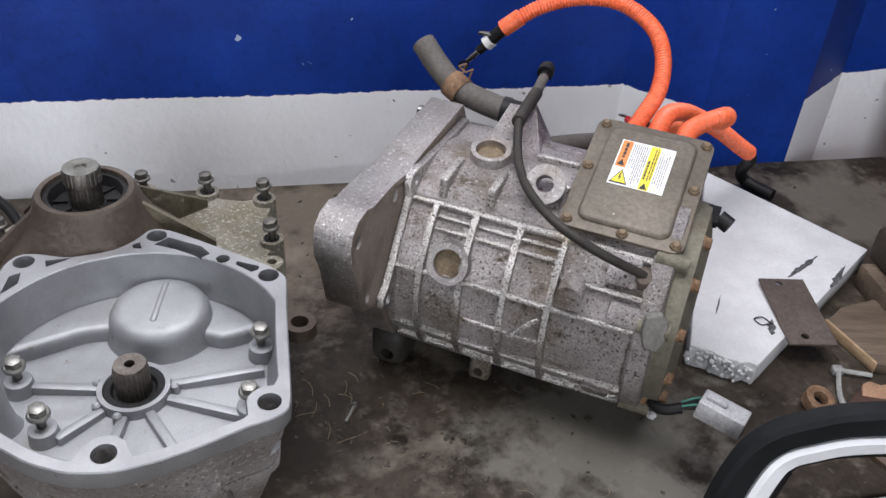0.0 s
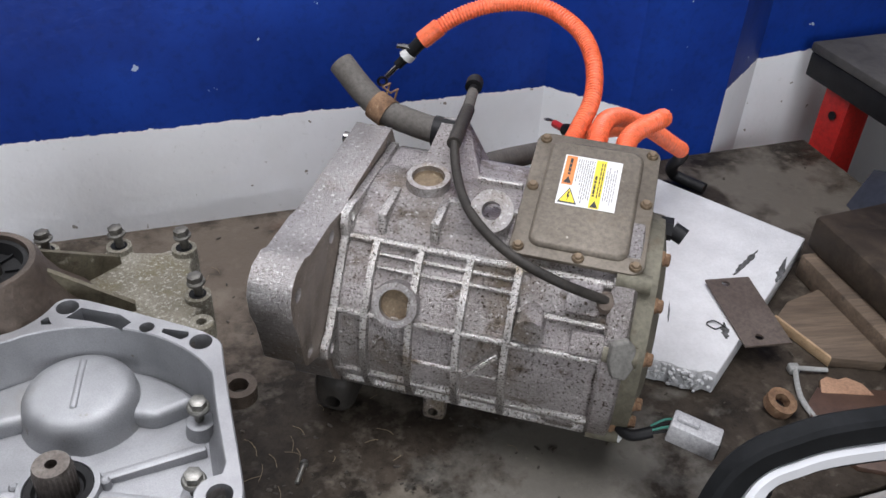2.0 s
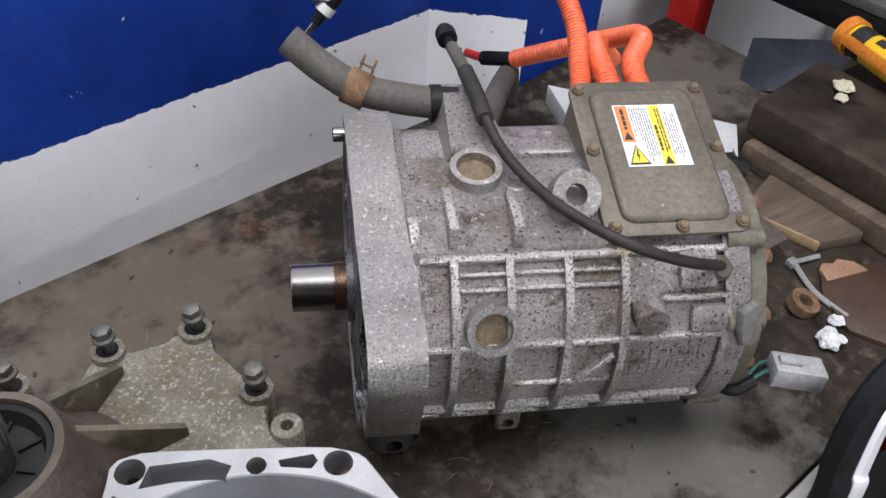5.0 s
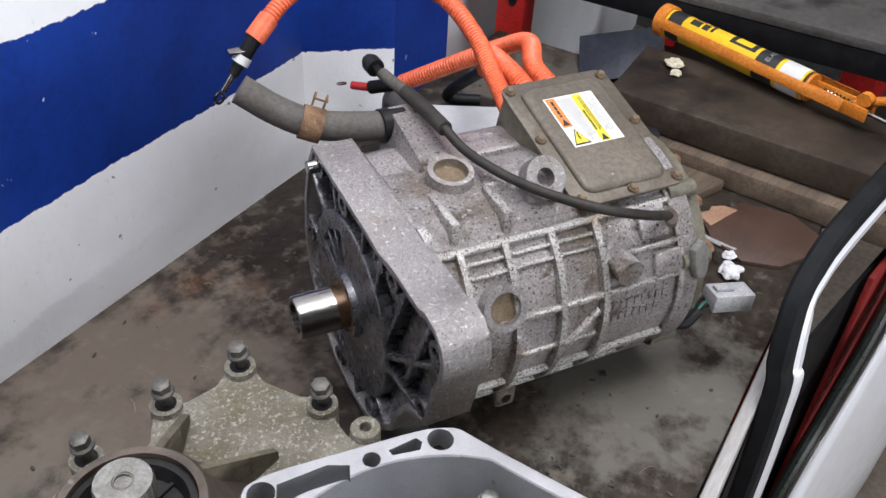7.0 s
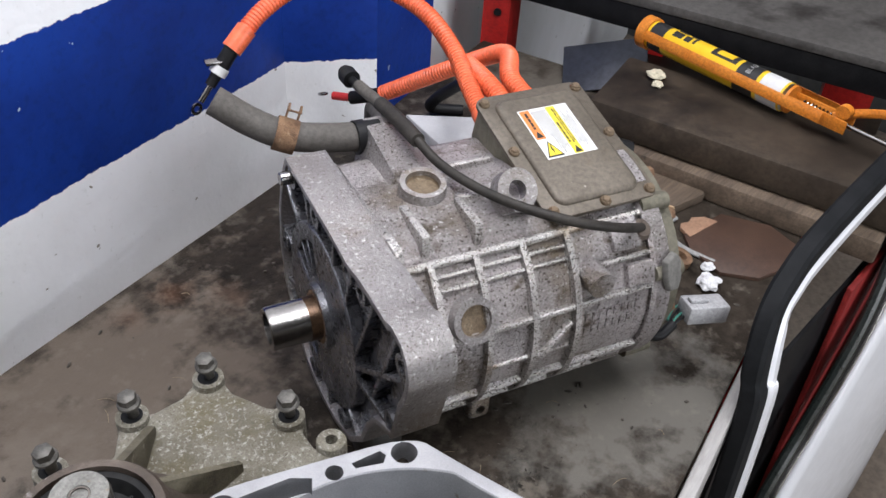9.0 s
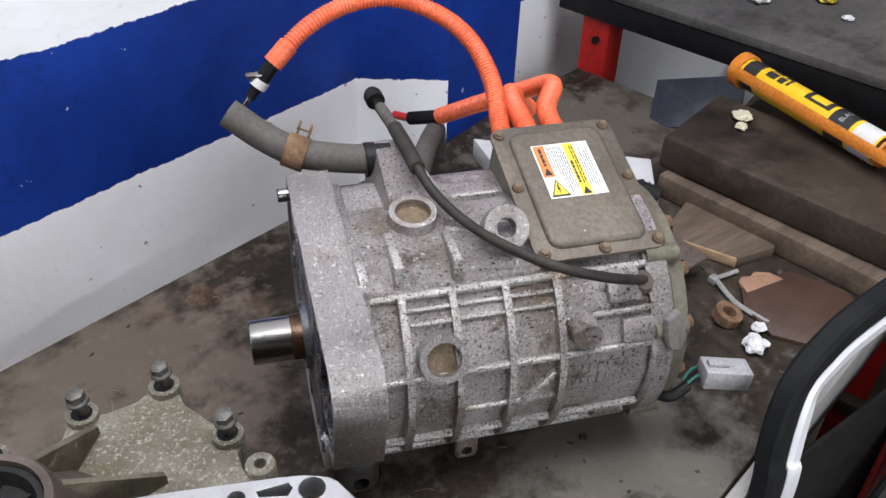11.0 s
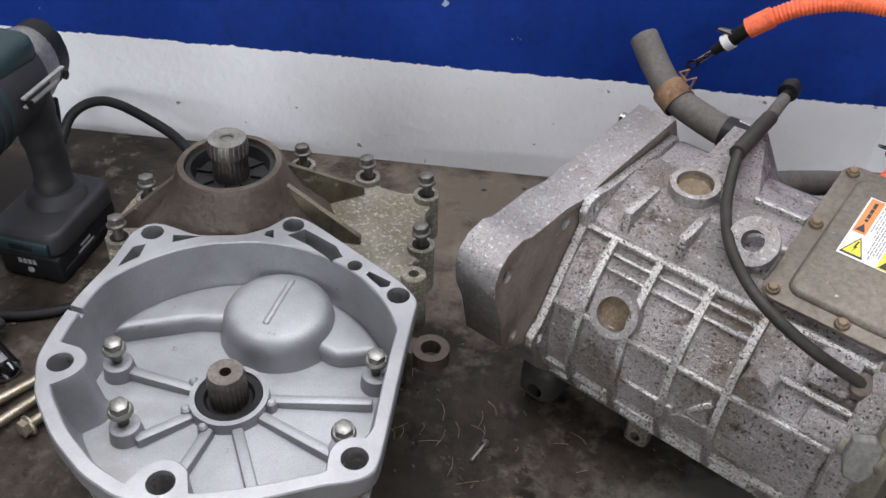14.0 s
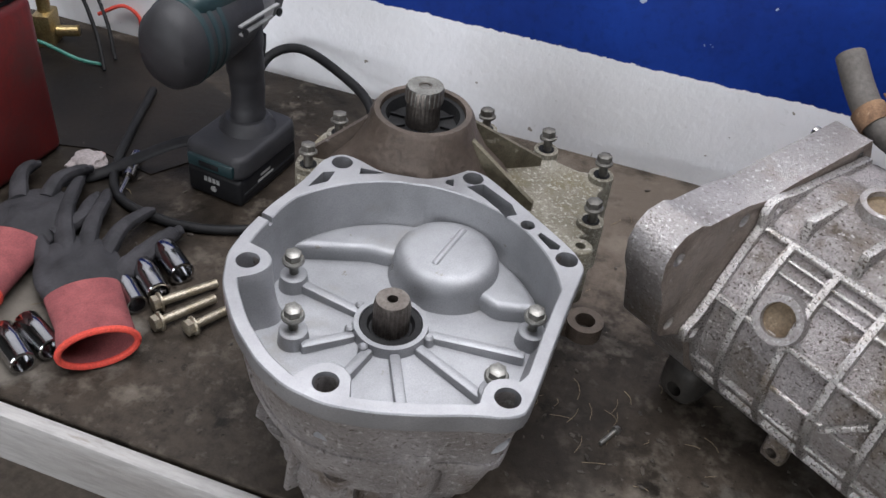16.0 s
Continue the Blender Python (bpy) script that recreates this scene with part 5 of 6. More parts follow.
def wrap(a0, a1, z0, z1, r, n=10):
    """A thin curved patch on the cartridge."""
    bm = bmesh.new()
    rows = []
    for k in range(n + 1):
        a = radians(UP + a0 + (a1 - a0) * k / n)
        rows.append([bm.verts.new((rr * math.cos(a), rr * math.sin(a), z)) for rr, z in ((r, z0), (r, z1), (r - 0.0004, z1), (r - 0.0004, z0))])
    for p, q in zip(rows, rows[1:]):
        for k in range(4):
            bm.faces.new((p[k], p[(k + 1) % 4], q[(k + 1) % 4], q[k]))
    bm.faces.new(rows[0])
    bm.faces.new(rows[-1][::-1])
    return bm


for a0, a1, z0, z1 in ((2, 34, 0.050, 0.066), (2, 34, 0.070, 0.080), (-8, 30, 0.084, 0.088), (-40, -6, 0.052, 0.068), (-40, -6, 0.074, 0.086)):
    part("lettering_bar", wrap(a0, a1, z0, z1, 0.0236), INK, cart)
part("round_emblem", wrap(-26, 34, 0.118, 0.160, 0.0235), INK, cart, "round emblem shape")
part("emblem_core", wrap(-14, 22, 0.126, 0.152, 0.0238), TUBE_YELLOW, cart)
word = bpy.data.curves.new("word", "FONT")
word.body, word.size, word.extrude = "BLACK", 0.0100, 0.0002
word.align_x, word.align_y = "CENTER", "CENTER"
tmp = new("word", word)
me = bpy.data.meshes.new_from_object(tmp.evaluated_get(bpy.context.evaluated_depsgraph_get()))
bpy.data.objects.remove(tmp)
wbm = bmesh.new()
wbm.from_mesh(me)
for v in wbm.verts:
    x, y = v.co.x, v.co.y
    a = radians(UP) - x / 0.0237 + radians(8)
    v.co = Vector((0.0239 * math.cos(a), 0.0239 * math.sin(a), 0.182 - y))
part("word_black", wbm, WHITE_PAPER, cart, "white printed word", smooth=False)
for a0, a1 in ((58, 96), (264, 302)):
    part("cradle_rail", wrap(a0, a1, 0.0, 0.300, 0.0262, 8), GUN_ORANGE, gun, "orange steel cradle rail")
part("nose_ring", carve(lathe([(0.0275, -0.004), (0.0275, 0.012)], 36), lathe([(0.0238, 0.002), (0.0238, 0.03)], 36)), GUN_ORANGE, gun)
part("back_plate", lathe([(0.0215, 0.243), (0.0215, 0.247)], 32), GUN_ORANGE, gun)
part("piston_rod", rod((0, 0, 0.225), (0, 0, 0.420), 0.0035), STEEL, gun)
part("spring", tube([(0.0075 * math.cos(k * 0.8), 0.0075 * math.sin(k * 0.8), 0.262 + 0.042 * k / 60) for k in range(61)], 0.0011, 6, 1), STEEL, gun)
for s_ in (1, -1):
    b = brick(-0.0015, 0.0015, -0.010, 0.010, 0.246, 0.330, 0.001)
    b.transform(pose(0, 0, 0, 0, 0, UP) @ pose(0, 0.011 * s_, 0, 0, 0, 90))
    part("side_plate", b, GUN_ORANGE, gun)
tr = tube([(0.004, 0.0, 0.305), (0.020, 0.012, 0.335), (0.026, 0.040, 0.390), (0.020, 0.070, 0.45)], 0.0065, 10, 8, flat=0.6)
tr.transform(pose(0, 0, 0, 0, 0, UP - 60))
part("trigger", tr, GUN_ORANGE, gun)
lv = soften(lathe([(0.010, -0.006), (0.010, 0.006)], 20), 0.001)
lv.transform(pose(0, 0, 0, 0, 0, UP) @ pose(0.018, 0, 0.318, 90, 0, 0))
part("thumb_release", lv, GUN_ORANGE, gun)

# ---- second table beyond the bench end ----
TABLE_TOP = surf("grey_table_sheet", (0.062, 0.058, 0.054), (0.115, 0.108, 0.100), 5, 0.6, 0.0, 0.2, 18, (((0.025, 0.022, 0.02), 9, 0.55, 0.7),), spec=0.3)
table = thing("side_table", "heavy table with grey sheet top, black edge and red steel legs", "table", pose(0, 0, -0.82))
top_line = [(0.791, 1.36), (0.945, 0.60), (2.20, 0.83), (2.05, 1.64)]
part("top", prism(top_line, 0.940, 0.955, 0.001), TABLE_TOP, table)
part("edge_frame", prism([(0.793, 1.358), (0.947, 0.603), (2.198, 0.833), (2.048, 1.636)], 0.898, 0.9385, 0.001), BLACK, table, "black steel edge frame")
RED_PAINT = surf("red_enamel", (0.42, 0.012, 0.010), (0.55, 0.022, 0.018), 14, 0.4, 0, 0.05, 10, (((0.10, 0.01, 0.01), 30, 0.7, 0.8),))
red_leg = part("leg", join(brick(-0.026, 0.026, -0.004, 0.0, 0, 0.897), brick(-0.026, -0.022, -0.0, 0.05, 0, 0.897), brick(0.022, 0.026, -0.0, 0.05, 0, 0.897)), RED_PAINT, table, "red steel channel leg", m=pose(0.819, 1.285, 0, 0, 0, -74))
for x, y in ((1.02, 0.72), (2.05, 0.92), (1.95, 1.52)):
    again(red_leg, pose(x, y, 0, 0, 0, -70))
part("leg_bolt", lathe([(0.007, 0), (0.007, 0.004)], 14, aim((0.8155, 1.280, 0.86), (-0.96, -0.28, 0))), BLACK, table)
part("lower_shelf", prism([(0.86, 1.38), (1.0, 0.66), (2.1, 0.86), (1.98, 1.58)], 0.30, 0.33, 0.002), BLOCK, table, "dark lower shelf")
for k, (x, y, r, mt, lb) in enumerate(((0.985, 1.090, 0.015, PAPER, "crumpled white paper on the grey table"), (1.09, 1.105, 0.022, YELLOW, "crumpled yellow wrapper on the grey table"), (1.085, 1.03, 0.018, YELLOW, "yellow torn wrapper on the grey table"), (1.05, 1.085, 0.014, CREAM, "torn cream wrapper on the grey table"), (1.045, 0.965, 0.009, PAPER, "white scrap on the grey table"), (0.955, 1.16, 0.006, PAPER, "white scrap on the grey table"))):
    crumple("wrapper_scrap", (x, y, 0.135), r, mt, lb, 0.45, 10 + k)

# ---- car door standing in front of the bench ----
# Red toned down to hold the shade inside the door.
DARK_RED = surf("dark_red_trim", (0.16, 0.008, 0.007), (0.26, 0.014, 0.012), 10, 0.6, 0, 0.1, 10)
CAR_WHITE = surf("white_car_paint", (0.74, 0.75, 0.78), (0.80, 0.81, 0.84), 4, 0.22, 0, 0.0, 8, (), 0.05, 0.04)
door = thing("car_door", "white car door with black rubber window seal standing by the bench", "car door", pose(0, 0, -0.82))
corner = [(0.270, -0.75), (0.278, -0.25), (0.285, 0.0), (0.291, 0.05), (0.305, 0.095), (0.323, 0.119), (0.352, 0.133), (0.415, 0.146), (0.60, 0.152), (0.95, 0.150)]


SEAL_RUBBER = surf("matt_seal_rubber", (0.006, 0.007, 0.008), (0.014, 0.015, 0.017), 30, 0.75, 0, 0.1, 8, spec=0.2)


def strip(line, u0, u1, y, deep, material, name, label=""):
    """A flat moulding along a line in the door's plane, from u0 to u1 across it, with rounded edges."""
    w, t, e = (u1 - u0) / 2, deep / 2, min(0.004, (u1 - u0) * 0.2)
    section = [(-w, -t + e), (-w + e, -t), (w - e, -t), (w, -t + e), (w, t - e), (w - e, t), (-w + e, t), (-w, t - e)]
    pts = smooth_path([(x, y + 0.2 * max(-0.05, z), z + 0.82) for x, z in line], 8)
    bm, rings = bmesh.new(), []
    for k, p in enumerate(pts):
        d = (pts[min(k + 1, len(pts) - 1)] - pts[max(k - 1, 0)]).normalized()
        n = Vector((d.z, 0, -d.x)).normalized()
        rings.append([bm.verts.new(p + n * (u + (u0 + u1) / 2) + Vector((0, v, 0))) for u, v in section])
    for p, q in zip(rings, rings[1:]):
        for k in range(8):
            bm.faces.new((p[k], p[(k + 1) % 8], q[(k + 1) % 8], q[k]))
    bm.faces.new(rings[0][::-1])
    bm.faces.new(rings[-1])
    return part(name, bm, material, door, label)


strip(corner, -0.011, 0.017, 0.506, 0.022, SEAL_RUBBER, "window_seal", "black rubber window seal")
strip(corner, 0.017, 0.037, 0.502, 0.020, CAR_WHITE, "window_frame")
strip(corner, 0.037, 0.050, 0.508, 0.014, BLACK, "inner_seal")
belt = [(0.405, -0.60), (0.515, -0.36), (0.595, -0.26), (0.695, -0.10), (0.795, 0.08)]
BELT_GREEN = surf("dark_green_black_strip", (0.007, 0.010, 0.009), (0.015, 0.020, 0.018), 20, 0.3, 0, 0.05, 8)
# Widened past the moulding to cover the dark gap beside it.
strip(belt, -0.075, 0.022, 0.500, 0.014, BELT_GREEN, "belt_strip", "dark green-black belt line strip")
strip(belt, -0.046, -0.043, 0.496, 0.016, STEEL, "belt_bead", "thin bright belt bead")
# Black sheet stands in for the shade inside the door.
part("inner_shade_panel", prism([(0.335, 0.527), (1.05, 0.527), (1.05, 0.533), (0.335, 0.533)], 0.0, 0.78, 0.002), BLACK, door, "black panel standing for the shade inside the door")
part("inner_panel", prism([(0.60, 0.512), (1.05, 0.516), (1.05, 0.524), (0.60, 0.520)], 0.0, 0.80, 0.002), DARK_RED, door, "dark red inner panel")
bm = bmesh.new()
rows = [[bm.verts.new((x + w * k / 10, 0.492 - 0.05 * math.sin(0.5 * math.pi * k / 10), z - 0.04 * k / 10)) for k in range(11)] for x, z, w in ((0.40, 0.0, 0.70), (0.47, 0.22, 0.63), (0.555, 0.44, 0.55), (0.64, 0.54, 0.47), (0.745, 0.70, 0.40), (0.85, 0.88, 0.35))]
for p, q in zip(rows, rows[1:]):
    for k in range(10):
        bm.faces.new((p[k], q[k], q[k + 1], p[k + 1]))
skin = part("outer_skin", bm, CAR_WHITE, door, "white painted outer skin")
solid = skin.modifiers.new("thickness", "SOLIDIFY")
solid.thickness = 0.012

# ---- on the bench beside the gearbox: cordless tool, gloves, sockets, bolts, leads ----
TOOL_GREEN = surf("dark_teal_plastic", (0.006, 0.022, 0.025), (0.010, 0.034, 0.038), 30, 0.5, 0, 0.08, 10)
TOOL_GREY = surf("dark_rubber_grip", (0.014, 0.014, 0.016), (0.026, 0.026, 0.029), 40, 0.6, 0, 0.15, 10)
DM = pose(-0.584, 0.768, 0, 0, 0, 4) @ Matrix.Scale(1.03, 4)
drill = thing("cordless_impact_driver", "dark teal and black cordless impact driver standing on its battery", "power tool", DM)
bat = part("battery", soften(brick(-0.037, 0.037, -0.056, 0.056, 0.0, 0.036), 0.006, 3), BLACK, drill, "black slide-on battery")
part("battery_rail", brick(-0.0385, 0.0385, -0.050, 0.050, 0.010, 0.018, 0.002), BLACK, bat)
for k in range(4):
    part("charge_light", brick(-0.012 + k * 0.0055, -0.008 + k * 0.0055, -0.0566, -0.0561, 0.022, 0.028), TIE, bat, smooth=False)
part("charge_button", lathe([(0.004, 0), (0.0035, 0.001)], 14, aim((0.0, -0.0562, 0.014), (0, -1, 0))), TIE, bat)
for k in range(3):
    part("label_bar", brick(0.0372, 0.0376, -0.030 + k * 0.006, 0.012 - k * 0.006, 0.012 + k * 0.006, 0.015 + k * 0.006), TIE, bat, smooth=False)
part("battery_foot", soften(prism(rounded(0.041, 0.058, 0.016), 0.036, 0.064, 0.0, 0.97), 0.006, 3), TOOL_GREY, drill)
part("teal_front", brick(-0.030, 0.030, -0.0605, -0.052, 0.040, 0.055, 0.002), TOOL_GREEN, drill)
part("release_button", brick(-0.014, 0.012, -0.0615, -0.0600, 0.044, 0.051, 0.001), BLACK, drill)
part("foot_collar", lathe([(0.034, 0.060), (0.030, 0.070), (0.024, 0.077)], 32, pose(0, 0.012, 0)), TOOL_GREY, drill)
part("grip", tube([(0, 0.012, 0.066), (0, 0.016, 0.10), (0, 0.014, 0.14), (-0.001, 0.010, 0.195)], [0.020, 0.019, 0.0195, 0.021, 0.023], 20, 8), TOOL_GREY, drill, "dark ribbed rubber grip")
part("trigger", tube([(0, 0.040, 0.165), (0, 0.038, 0.150), (0, 0.034, 0.135)], 0.009, 12, 6), BLACK, drill)
HB = Matrix.Translation((-0.006, -0.030, 0.206)) @ pose(0, 0, 0, 0, 0, 4) @ pose(0, 0, 0, -90, 0, 0) @ Matrix.Diagonal((0.96, 1.22, 1.08, 1))     # z of the lathe along local +y, the nose
head = lathe([(0.012, -0.080), (0.026, -0.077), (0.034, -0.068), (0.037, -0.054), (0.037, -0.010), (0.036, 0.030), (0.034, 0.045)], 32)
head.transform(HB)
part("motor_head", head, TOOL_GREY, drill, "dark motor head")
for k in range(3):
    v = lathe([(0.0368, -0.052 + k * 0.013), (0.0380, -0.051 + k * 0.013), (0.0380, -0.046 + k * 0.013), (0.0368, -0.045 + k * 0.013)], 32)
    v.transform(HB)
    part("vent_band", v, TOOL_GREEN, drill)
for k in range(3):
    for side in (-1, 1):
        slit = brick(-0.0015, 0.0015, -0.010, 0.010, -0.0025, 0.0025, 0.0008, 1)
        slit.transform(Matrix.Translation((-0.006 + side * 0.0345, -0.080, 0.192 + 0.012 * k)))
        part("vent_slit", slit, BLACK, drill)
part("top_shell", brick(-0.030, 0.022, -0.084, 0.022, 0.222, 0.2565, 0.014, 3), TOOL_GREEN, drill, "teal upper shell")
for y in (-0.03, 0.03):
    part("shell_screw", lathe([(0.0045, 0), (0.0045, 0.002)], 12, aim((0.0345, y, 0.205), (1, 0, 0))), BLACK, drill)
GEARCASE = surf("grey_metal_gear_case", (0.24, 0.235, 0.23), (0.36, 0.35, 0.34), 30, 0.4, 0.7)
nose = lathe([(0.034, 0.044), (0.033, 0.060), (0.026, 0.085), (0.020, 0.095)], 32)
nose.transform(HB)
part("gear_case", nose, GEARCASE, drill, "grey metal gear case")
boot = lathe([(0.030, 0.070), (0.029, 0.090), (0.018, 0.102), (0.010, 0.112)], 28)
boot.transform(HB)
part("nose_boot", boot, BLACK, drill)
for k in range(2):
    part("label_bar", brick(0.0320, 0.0362, -0.036, 0.030 - k * 0.012, 0.213 - k * 0.009, 0.2150 - k * 0.009), GREY_INK, drill, smooth=False)

on_bench("black_lead", tube([(-0.70, 0.92, 0.007), (-0.70, 0.965, 0.040), (-0.66, 0.985, 0.056), (-0.582, 0.970, 0.050), (-0.522, 0.945, 0.040), (-0.48, 0.90, 0.02), (-0.44, 0.85, 0.007)], 0.0065, 12, 12), RUBBER, "thick black cable running along the bench", "cable")
on_bench("black_lead", tube([(-0.80, 0.84, 0.006), (-0.72, 0.70, 0.006), (-0.666, 0.645, 0.006), (-0.60, 0.640, 0.006), (-0.54, 0.660, 0.006), (-0.49, 0.705, 0.006), (-0.46, 0.78, 0.006)], 0.0055, 12, 12), RUBBER, "black cable looping round the tool on the bench", "cable")
on_bench("black_strap", tube([(-0.612, 0.748, 0.052), (-0.650, 0.728, 0.040), (-0.690, 0.690, 0.018), (-0.715, 0.655, 0.006), (-0.74, 0.62, 0.004)], 0.007, 10, 10, flat=0.35), BLACK, "black woven wrist strap hanging to the bench", "strap")

GLOVE_GREY = surf("grey_dipped_glove", (0.010, 0.010, 0.012), (0.042, 0.040, 0.045), 26, 0.8, 0, 0.4, 8)
CUFF_RED = surf("dusty_red_knit", (0.22, 0.055, 0.060), (0.36, 0.10, 0.10), 40, 0.9, 0, 0.5, 14)
CUFF_RIM = surf("red_cuff_rim", (0.55, 0.045, 0.030), (0.68, 0.08, 0.05), 60, 0.8, 0, 0.3, 8)


def glove(m, fingers, label):
    g = thing("work_glove", label, "glove", m, "work gloves")
    bm = bmesh.new()
    rings = []
    for y, w, h, zc in ((0.0, 0.036, 0.022, 0.023), (0.04, 0.034, 0.019, 0.021), (0.085, 0.036, 0.017, 0.019), (0.080, 0.034, 0.015, 0.019), (0.03, 0.032, 0.016, 0.021), (0.002, 0.033, 0.0195, 0.023)):
        rings.append([bm.verts.new((w * math.cos(a) * (1 + 0.04 * math.sin(3 * a + y * 60)), y, zc + h * math.sin(a))) for a in (2 * math.pi * k / 28 for k in range(28))])
    for p, q in zip(rings, rings[1:] + rings[:1]):
        for k in range(28):
            bm.faces.new((p[k], p[(k + 1) % 28], q[(k + 1) % 28], q[k]))
    part("cuff", bm, CUFF_RED, g, "dusty red knitted cuff")
    part("cuff_rim", tube([(0.0355 * math.cos(a), 0.0, 0.0245 + 0.0215 * math.sin(a)) for a in (2 * math.pi * k / 24 for k in range(25))], 0.0033, 8, 1), CUFF_RIM, g, "bright red cuff rim")
    bm = bmesh.new()
    bmesh.ops.create_uvsphere(bm, u_segments=28, v_segments=16, radius=1)
    for v in bm.verts:
        v.co = Vector((v.co.x * 0.043, 0.118 + v.co.y * 0.055, 0.019 + v.co.z * 0.017 * (1 + 0.35 * noise.noise(v.co * 2.0))))
    part("palm", bm, GLOVE_GREY, g)
    for pts in fingers:
        part("finger", tube(pts, [0.0125, 0.0115, 0.0105, 0.010, 0.009, 0.006], 12, 8, flat=0.75), GLOVE_GREY, g)
    return g


glove(pose(-0.490, 0.452, 0.001, 0, 0, 56), [[(-0.024, 0.13, 0.018), (-0.033, 0.18, 0.020), (-0.038, 0.225, 0.016), (-0.040, 0.262, 0.009)], [(-0.008, 0.14, 0.022), (0.000, 0.20, 0.028), (0.017, 0.255, 0.022), (0.030, 0.295, 0.010)],
                                                 [(0.010, 0.14, 0.022), (0.026, 0.185, 0.026), (0.042, 0.225, 0.018), (0.050, 0.255, 0.010)], [(0.026, 0.13, 0.020), (0.050, 0.165, 0.024), (0.076, 0.190, 0.018), (0.090, 0.205, 0.010)], [(0.034, 0.10, 0.016), (0.066, 0.125, 0.018), (0.093, 0.148, 0.014), (0.112, 0.162, 0.010)]],
      "grey dipped work glove with a red knitted cuff on the bench")
glove(pose(-0.648, 0.435, 0.001, 0, 0, 20), [[(0.035, 0.10, 0.020), (0.050, 0.13, 0.024), (0.045, 0.16, 0.020), (0.040, 0.185, 0.014)], [(-0.025, 0.14, 0.024), (-0.04, 0.17, 0.03), (-0.05, 0.20, 0.022), (-0.05, 0.22, 0.014)], [(0.0, 0.15, 0.024), (0.0, 0.18, 0.03), (0.005, 0.21, 0.022), (0.01, 0.23, 0.014)]],
      "second grey work glove with a dull red cuff")
CHROME = surf("chrome_socket", (0.38, 0.38, 0.39), (0.46, 0.46, 0.47), 40, 0.13, 1.0, 0.0, 6, (), 0.05, 0.1)


def socket(p, q, r, label):
    p, q = Vector(p), Vector(q)
    d = q - p
    n = d.length
    bm = lathe([(r * 0.55, n * 0.0 + 0.002), (r * 0.9, 0), (r, 0.002), (r, n * 0.45), (r * 0.96, n * 0.5), (r * 0.96, n - 0.001), (r * 0.88, n), (r * 0.74, n), (r * 0.72, n - 0.012)], 32)
    s = tagged(part("socket", bm, CHROME, None, "", True, aim(p, d)), label, "socket", "loose sockets")
    return s


for p, q, r in (((-0.590, 0.425, 0.0), (-0.540, 0.408, 0.0), 0.0125), ((-0.582, 0.446, 0.0), (-0.533, 0.434, 0.0), 0.0125), ((-0.558, 0.542, 0.0), (-0.514, 0.522, 0.0), 0.0115), ((-0.552, 0.566, 0.0), (-0.508, 0.546, 0.0), 0.0130), ((-0.552, 0.599, 0.0), (-0.508, 0.580, 0.0), 0.0140)):
    socket((p[0], p[1], r), (q[0], q[1], r), r, "shiny chrome socket lying on the bench")
BOLT_BROWN = surf("yellowed_bolt_steel", (0.30, 0.25, 0.17), (0.46, 0.42, 0.34), 90, 0.42, 0.8, 0.1, 6, (((0.22, 0.10, 0.04), 90, 0.6, 0.72),))
first = None
for k, (p, q) in enumerate((((-0.481, 0.520), (-0.462, 0.580)), ((-0.500, 0.540), (-0.478, 0.592)), ((-0.451, 0.534), (-0.436, 0.590)))):
    d = Vector((q[0] - p[0], q[1] - p[1], 0.0)).normalized()
    m = aim((*p, 0.0102), (-d.x, -d.y, 0.06))
    if first is None:
        first = tagged(part("hex_bolt", hex_bolt(0.0085, 0.0102, 0.0048, 0.060, 0.009), BOLT_BROWN, None, "", True, m), "long flanged bolt with a rusty head lying on the bench", "bolt", "loose bolts")
    else:
        copy_thing(first, m)
on_bench("small_screw", hex_bolt(0.0035, 0.0042, 0.0022, 0.022, 0.004), ZINC, "small rusty screw lying on the bench", "screw", aim((-0.052, 0.655, 0.0042), (0.3, 0.95, 0.05)))

# red case, rag and loose wiring at the bench end
CASE_RED = surf("scuffed_red_plastic", (0.06, 0.004, 0.004), (0.14, 0.009, 0.008), 9, 0.5, 0, 0.1, 14, (((0.05, 0.012, 0.010), 12, 0.55, 0.7),))
case = thing("red_case", "scuffed red plastic tool case standing on the bench", "tool case", pose(-0.750, 0.385, 0, 0, 0, 8))
part("case_body", soften(brick(-0.26, 0.0, 0.0, 0.30, 0.0, 0.20), 0.012, 3), CASE_RED, case)
part("case_lid", soften(brick(-0.262, 0.003, -0.002, 0.302, 0.203, 0.26), 0.012, 3), CASE_RED, case)
part("case_seam", brick(-0.255, -0.004, 0.004, 0.296, 0.199, 0.204), BLACK, case)
part("case_latch", brick(0.003, 0.009, 0.12, 0.17, 0.17, 0.23, 0.002), BLACK, case)
RAG = surf("soiled_rag", (0.22, 0.19, 0.185), (0.40, 0.36, 0.35), 40, 0.9, 0, 0.3, 8, (((0.28, 0.05, 0.04), 30, 0.58, 0.68),))
crumple("rag", (-0.735, 0.668, 0), 0.022, RAG, "crumpled white rag with a red stain on the bench", 0.4, 30)
on_bench("screwdriver", join(rod((-0.705, 0.715, 0.008), (-0.680, 0.675, 0.008), 0.007), rod((-0.680, 0.675, 0.008), (-0.660, 0.640, 0.008), 0.003)), STEEL, "steel tool shank lying on the bench", "tool")
BRASS = surf("brass_fitting", (0.45, 0.33, 0.14), (0.58, 0.46, 0.24), 40, 0.35, 0.9)
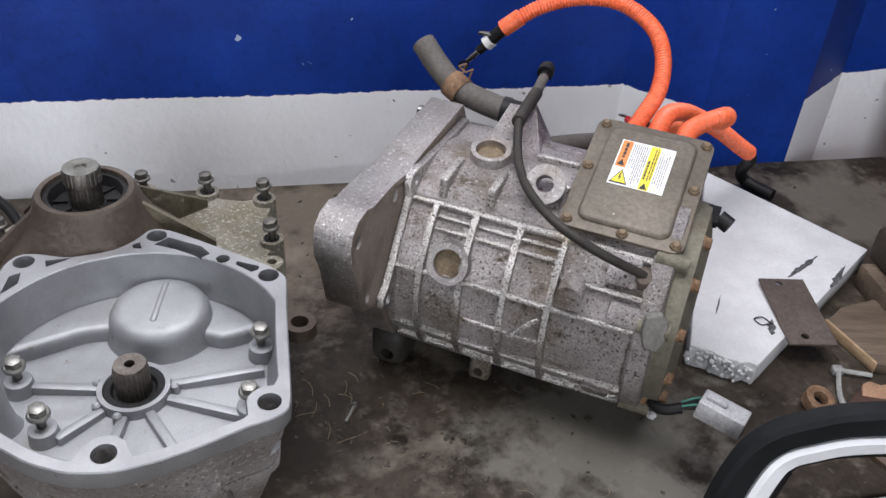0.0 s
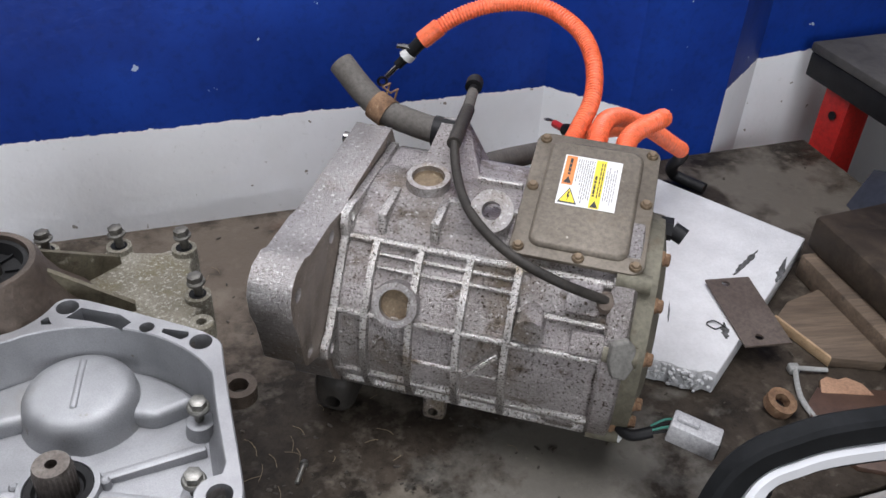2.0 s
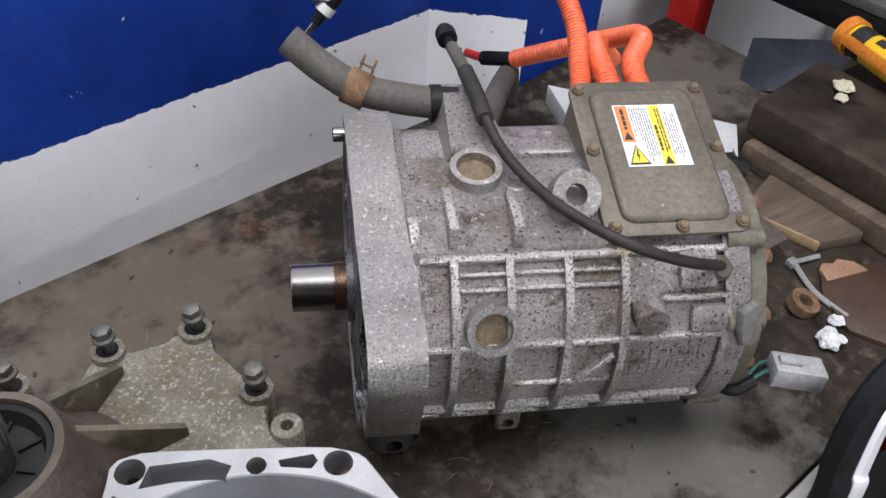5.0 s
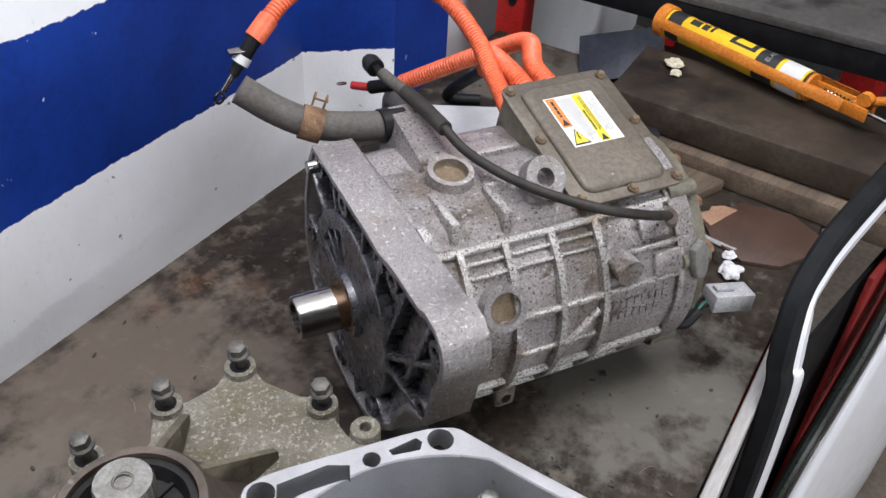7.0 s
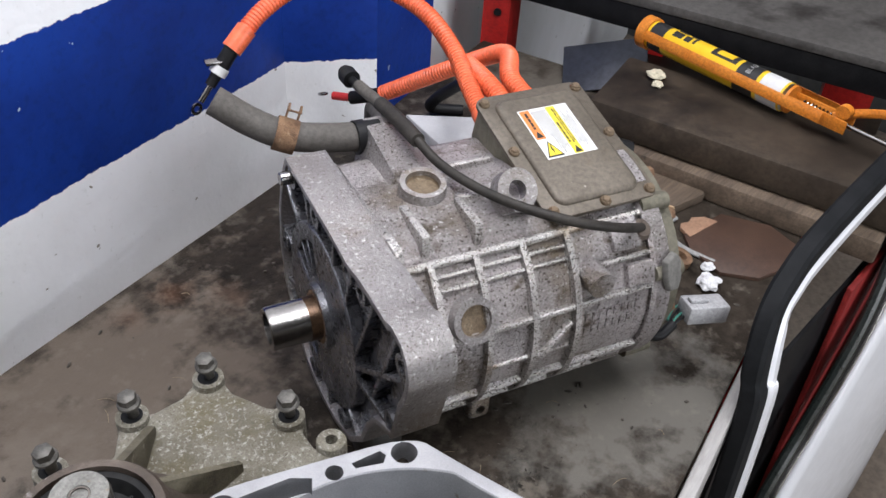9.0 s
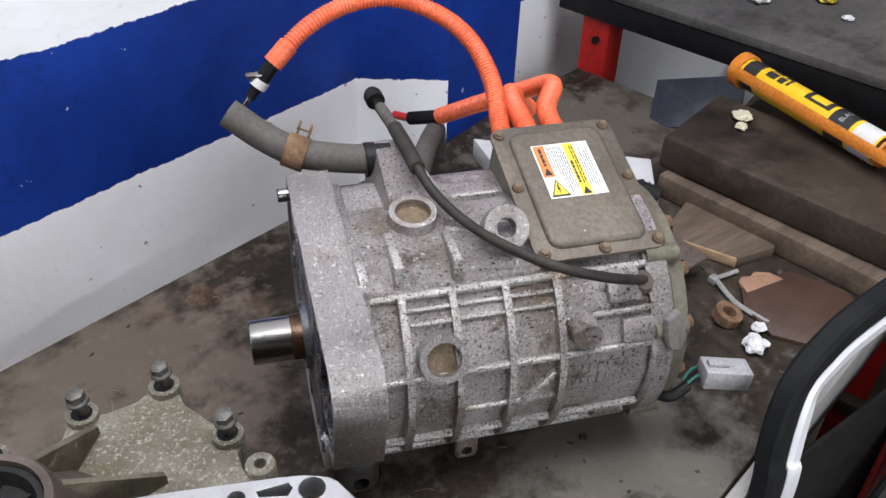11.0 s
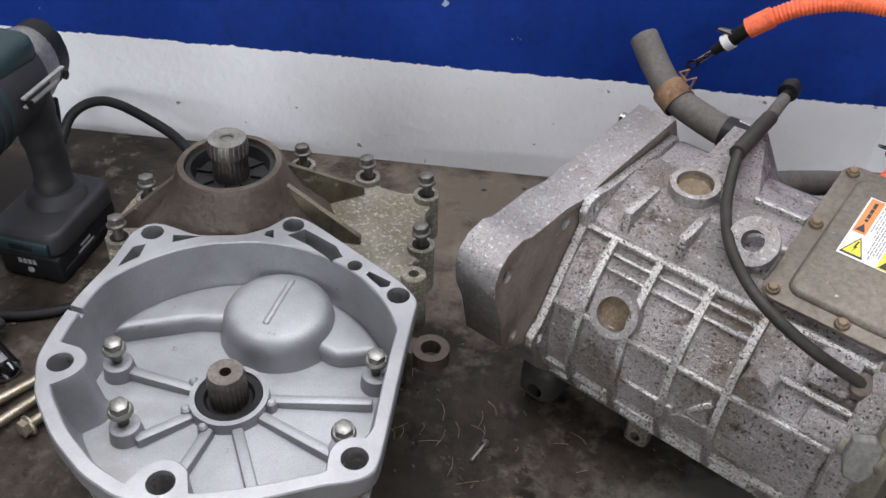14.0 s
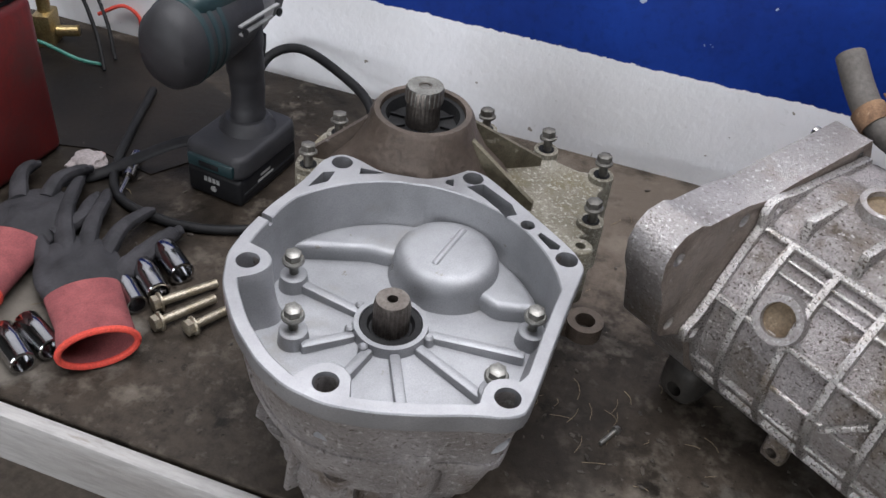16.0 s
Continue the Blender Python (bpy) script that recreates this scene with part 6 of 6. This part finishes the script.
on_bench("brass_fitting", join(soften(brick(-0.025, 0.0, -0.02, 0.02, 0, 0.05), 0.004), rod((-0.012, 0, 0.045), (-0.012, 0, 0.085), 0.009), rod((0.0, 0, 0.02), (0.03, 0.005, 0.02), 0.008)), BRASS, "small brass and steel wired component", "component", pose(-1.0, 0.86, 0, 0, 0, 30))
for k, (pts, mt, lb) in enumerate((([(-1.0, 0.86, 0.08), (-0.96, 0.87, 0.10), (-0.92, 0.86, 0.05), (-0.89, 0.84, 0.004)], RUBBER, "thin black wire arching over the bench"), ([(-1.0, 0.87, 0.07), (-0.97, 0.90, 0.09), (-0.93, 0.89, 0.05), (-0.90, 0.87, 0.004)], RUBBER, "thin black wire arching over the bench"),
                                  ([(-0.98, 0.92, 0.03), (-0.95, 0.94, 0.045), (-0.93, 0.95, 0.03), (-0.925, 0.945, 0.004)], CUFF_RIM, "short red wire with a black plug"), ([(-1.04, 0.80, 0.02), (-0.98, 0.81, 0.03), (-0.93, 0.83, 0.012), (-0.90, 0.85, 0.004)], WIRE_GREEN, "thin green wire on the bench"))):
    on_bench("loose_wire", tube(pts, 0.0028, 8, 10), mt, lb, "wire", None, "loose wires")
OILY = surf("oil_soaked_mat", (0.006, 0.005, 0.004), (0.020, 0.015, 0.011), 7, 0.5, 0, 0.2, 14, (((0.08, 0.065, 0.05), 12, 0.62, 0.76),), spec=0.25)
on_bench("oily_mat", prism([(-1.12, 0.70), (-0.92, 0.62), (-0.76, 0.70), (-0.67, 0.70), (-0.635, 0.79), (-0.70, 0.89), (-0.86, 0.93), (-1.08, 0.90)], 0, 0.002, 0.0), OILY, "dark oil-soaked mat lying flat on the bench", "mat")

# ---- litter on the bench sheet ----
SWARF = surf("dark_metal_swarf", (0.03, 0.025, 0.02), (0.09, 0.075, 0.06), 60, 0.6, 0.3, 0.1, 6)
STRAW = surf("dry_straw_bits", (0.16, 0.125, 0.08), (0.28, 0.22, 0.14), 60, 0.8, 0, 0.1, 6)
random.seed(77)


def over_bench(u, v):
    p = U * u + V * v
    return Vector((p.x, p.y, 0))


grit = bmesh.new()
for k in range(420):
    p = over_bench(random.uniform(-0.9, 0.95), random.uniform(0.48, 1.09)) if k % 3 else over_bench(random.gauss(0.14, 0.12), random.gauss(0.60, 0.05))
    if (p.y - 0.482 - 0.193 * p.x) < 0.004:
        continue
    r = random.uniform(0.0006, 0.0022)
    m4 = Matrix.Translation(p + Vector((0, 0, r * 0.5))) @ pose(0, 0, 0, random.uniform(0, 30), 0, random.uniform(0, 360)) @ Matrix.Diagonal((random.uniform(1, 2.6), 1, 0.7, 1))
    bmesh.ops.create_icosphere(grit, subdivisions=1, radius=r, matrix=m4)
tagged(part("bench_grit", grit, SWARF, None, "", False), "fine dark grit and swarf strewn over the bench", "grit", kind="stuff")
straw = bmesh.new()
bits = []
for k in range(56):
    p = over_bench(random.gauss(0.06, 0.07), random.gauss(0.66, 0.05)) if k % 2 else over_bench(random.uniform(-0.85, 0.5), random.uniform(0.50, 1.05))
    if (p.y - 0.482 - 0.193 * p.x) < 0.02:
        continue
    a = random.uniform(0, math.pi)
    n = random.uniform(0.006, 0.022)
    d = Vector((math.cos(a), math.sin(a), 0)) * n
    bits.append(tube([p + Vector((0, 0, 0.0006)), p + d * 0.5 + Vector((0.002, 0.001, 0.0012)), p + d + Vector((0, 0, 0.0006))], 0.00028, 5, 3))
tagged(part("straw_bits", join(*bits), STRAW, None, "", False), "dry straw and fibre bits strewn over the bench", "straw", kind="stuff")
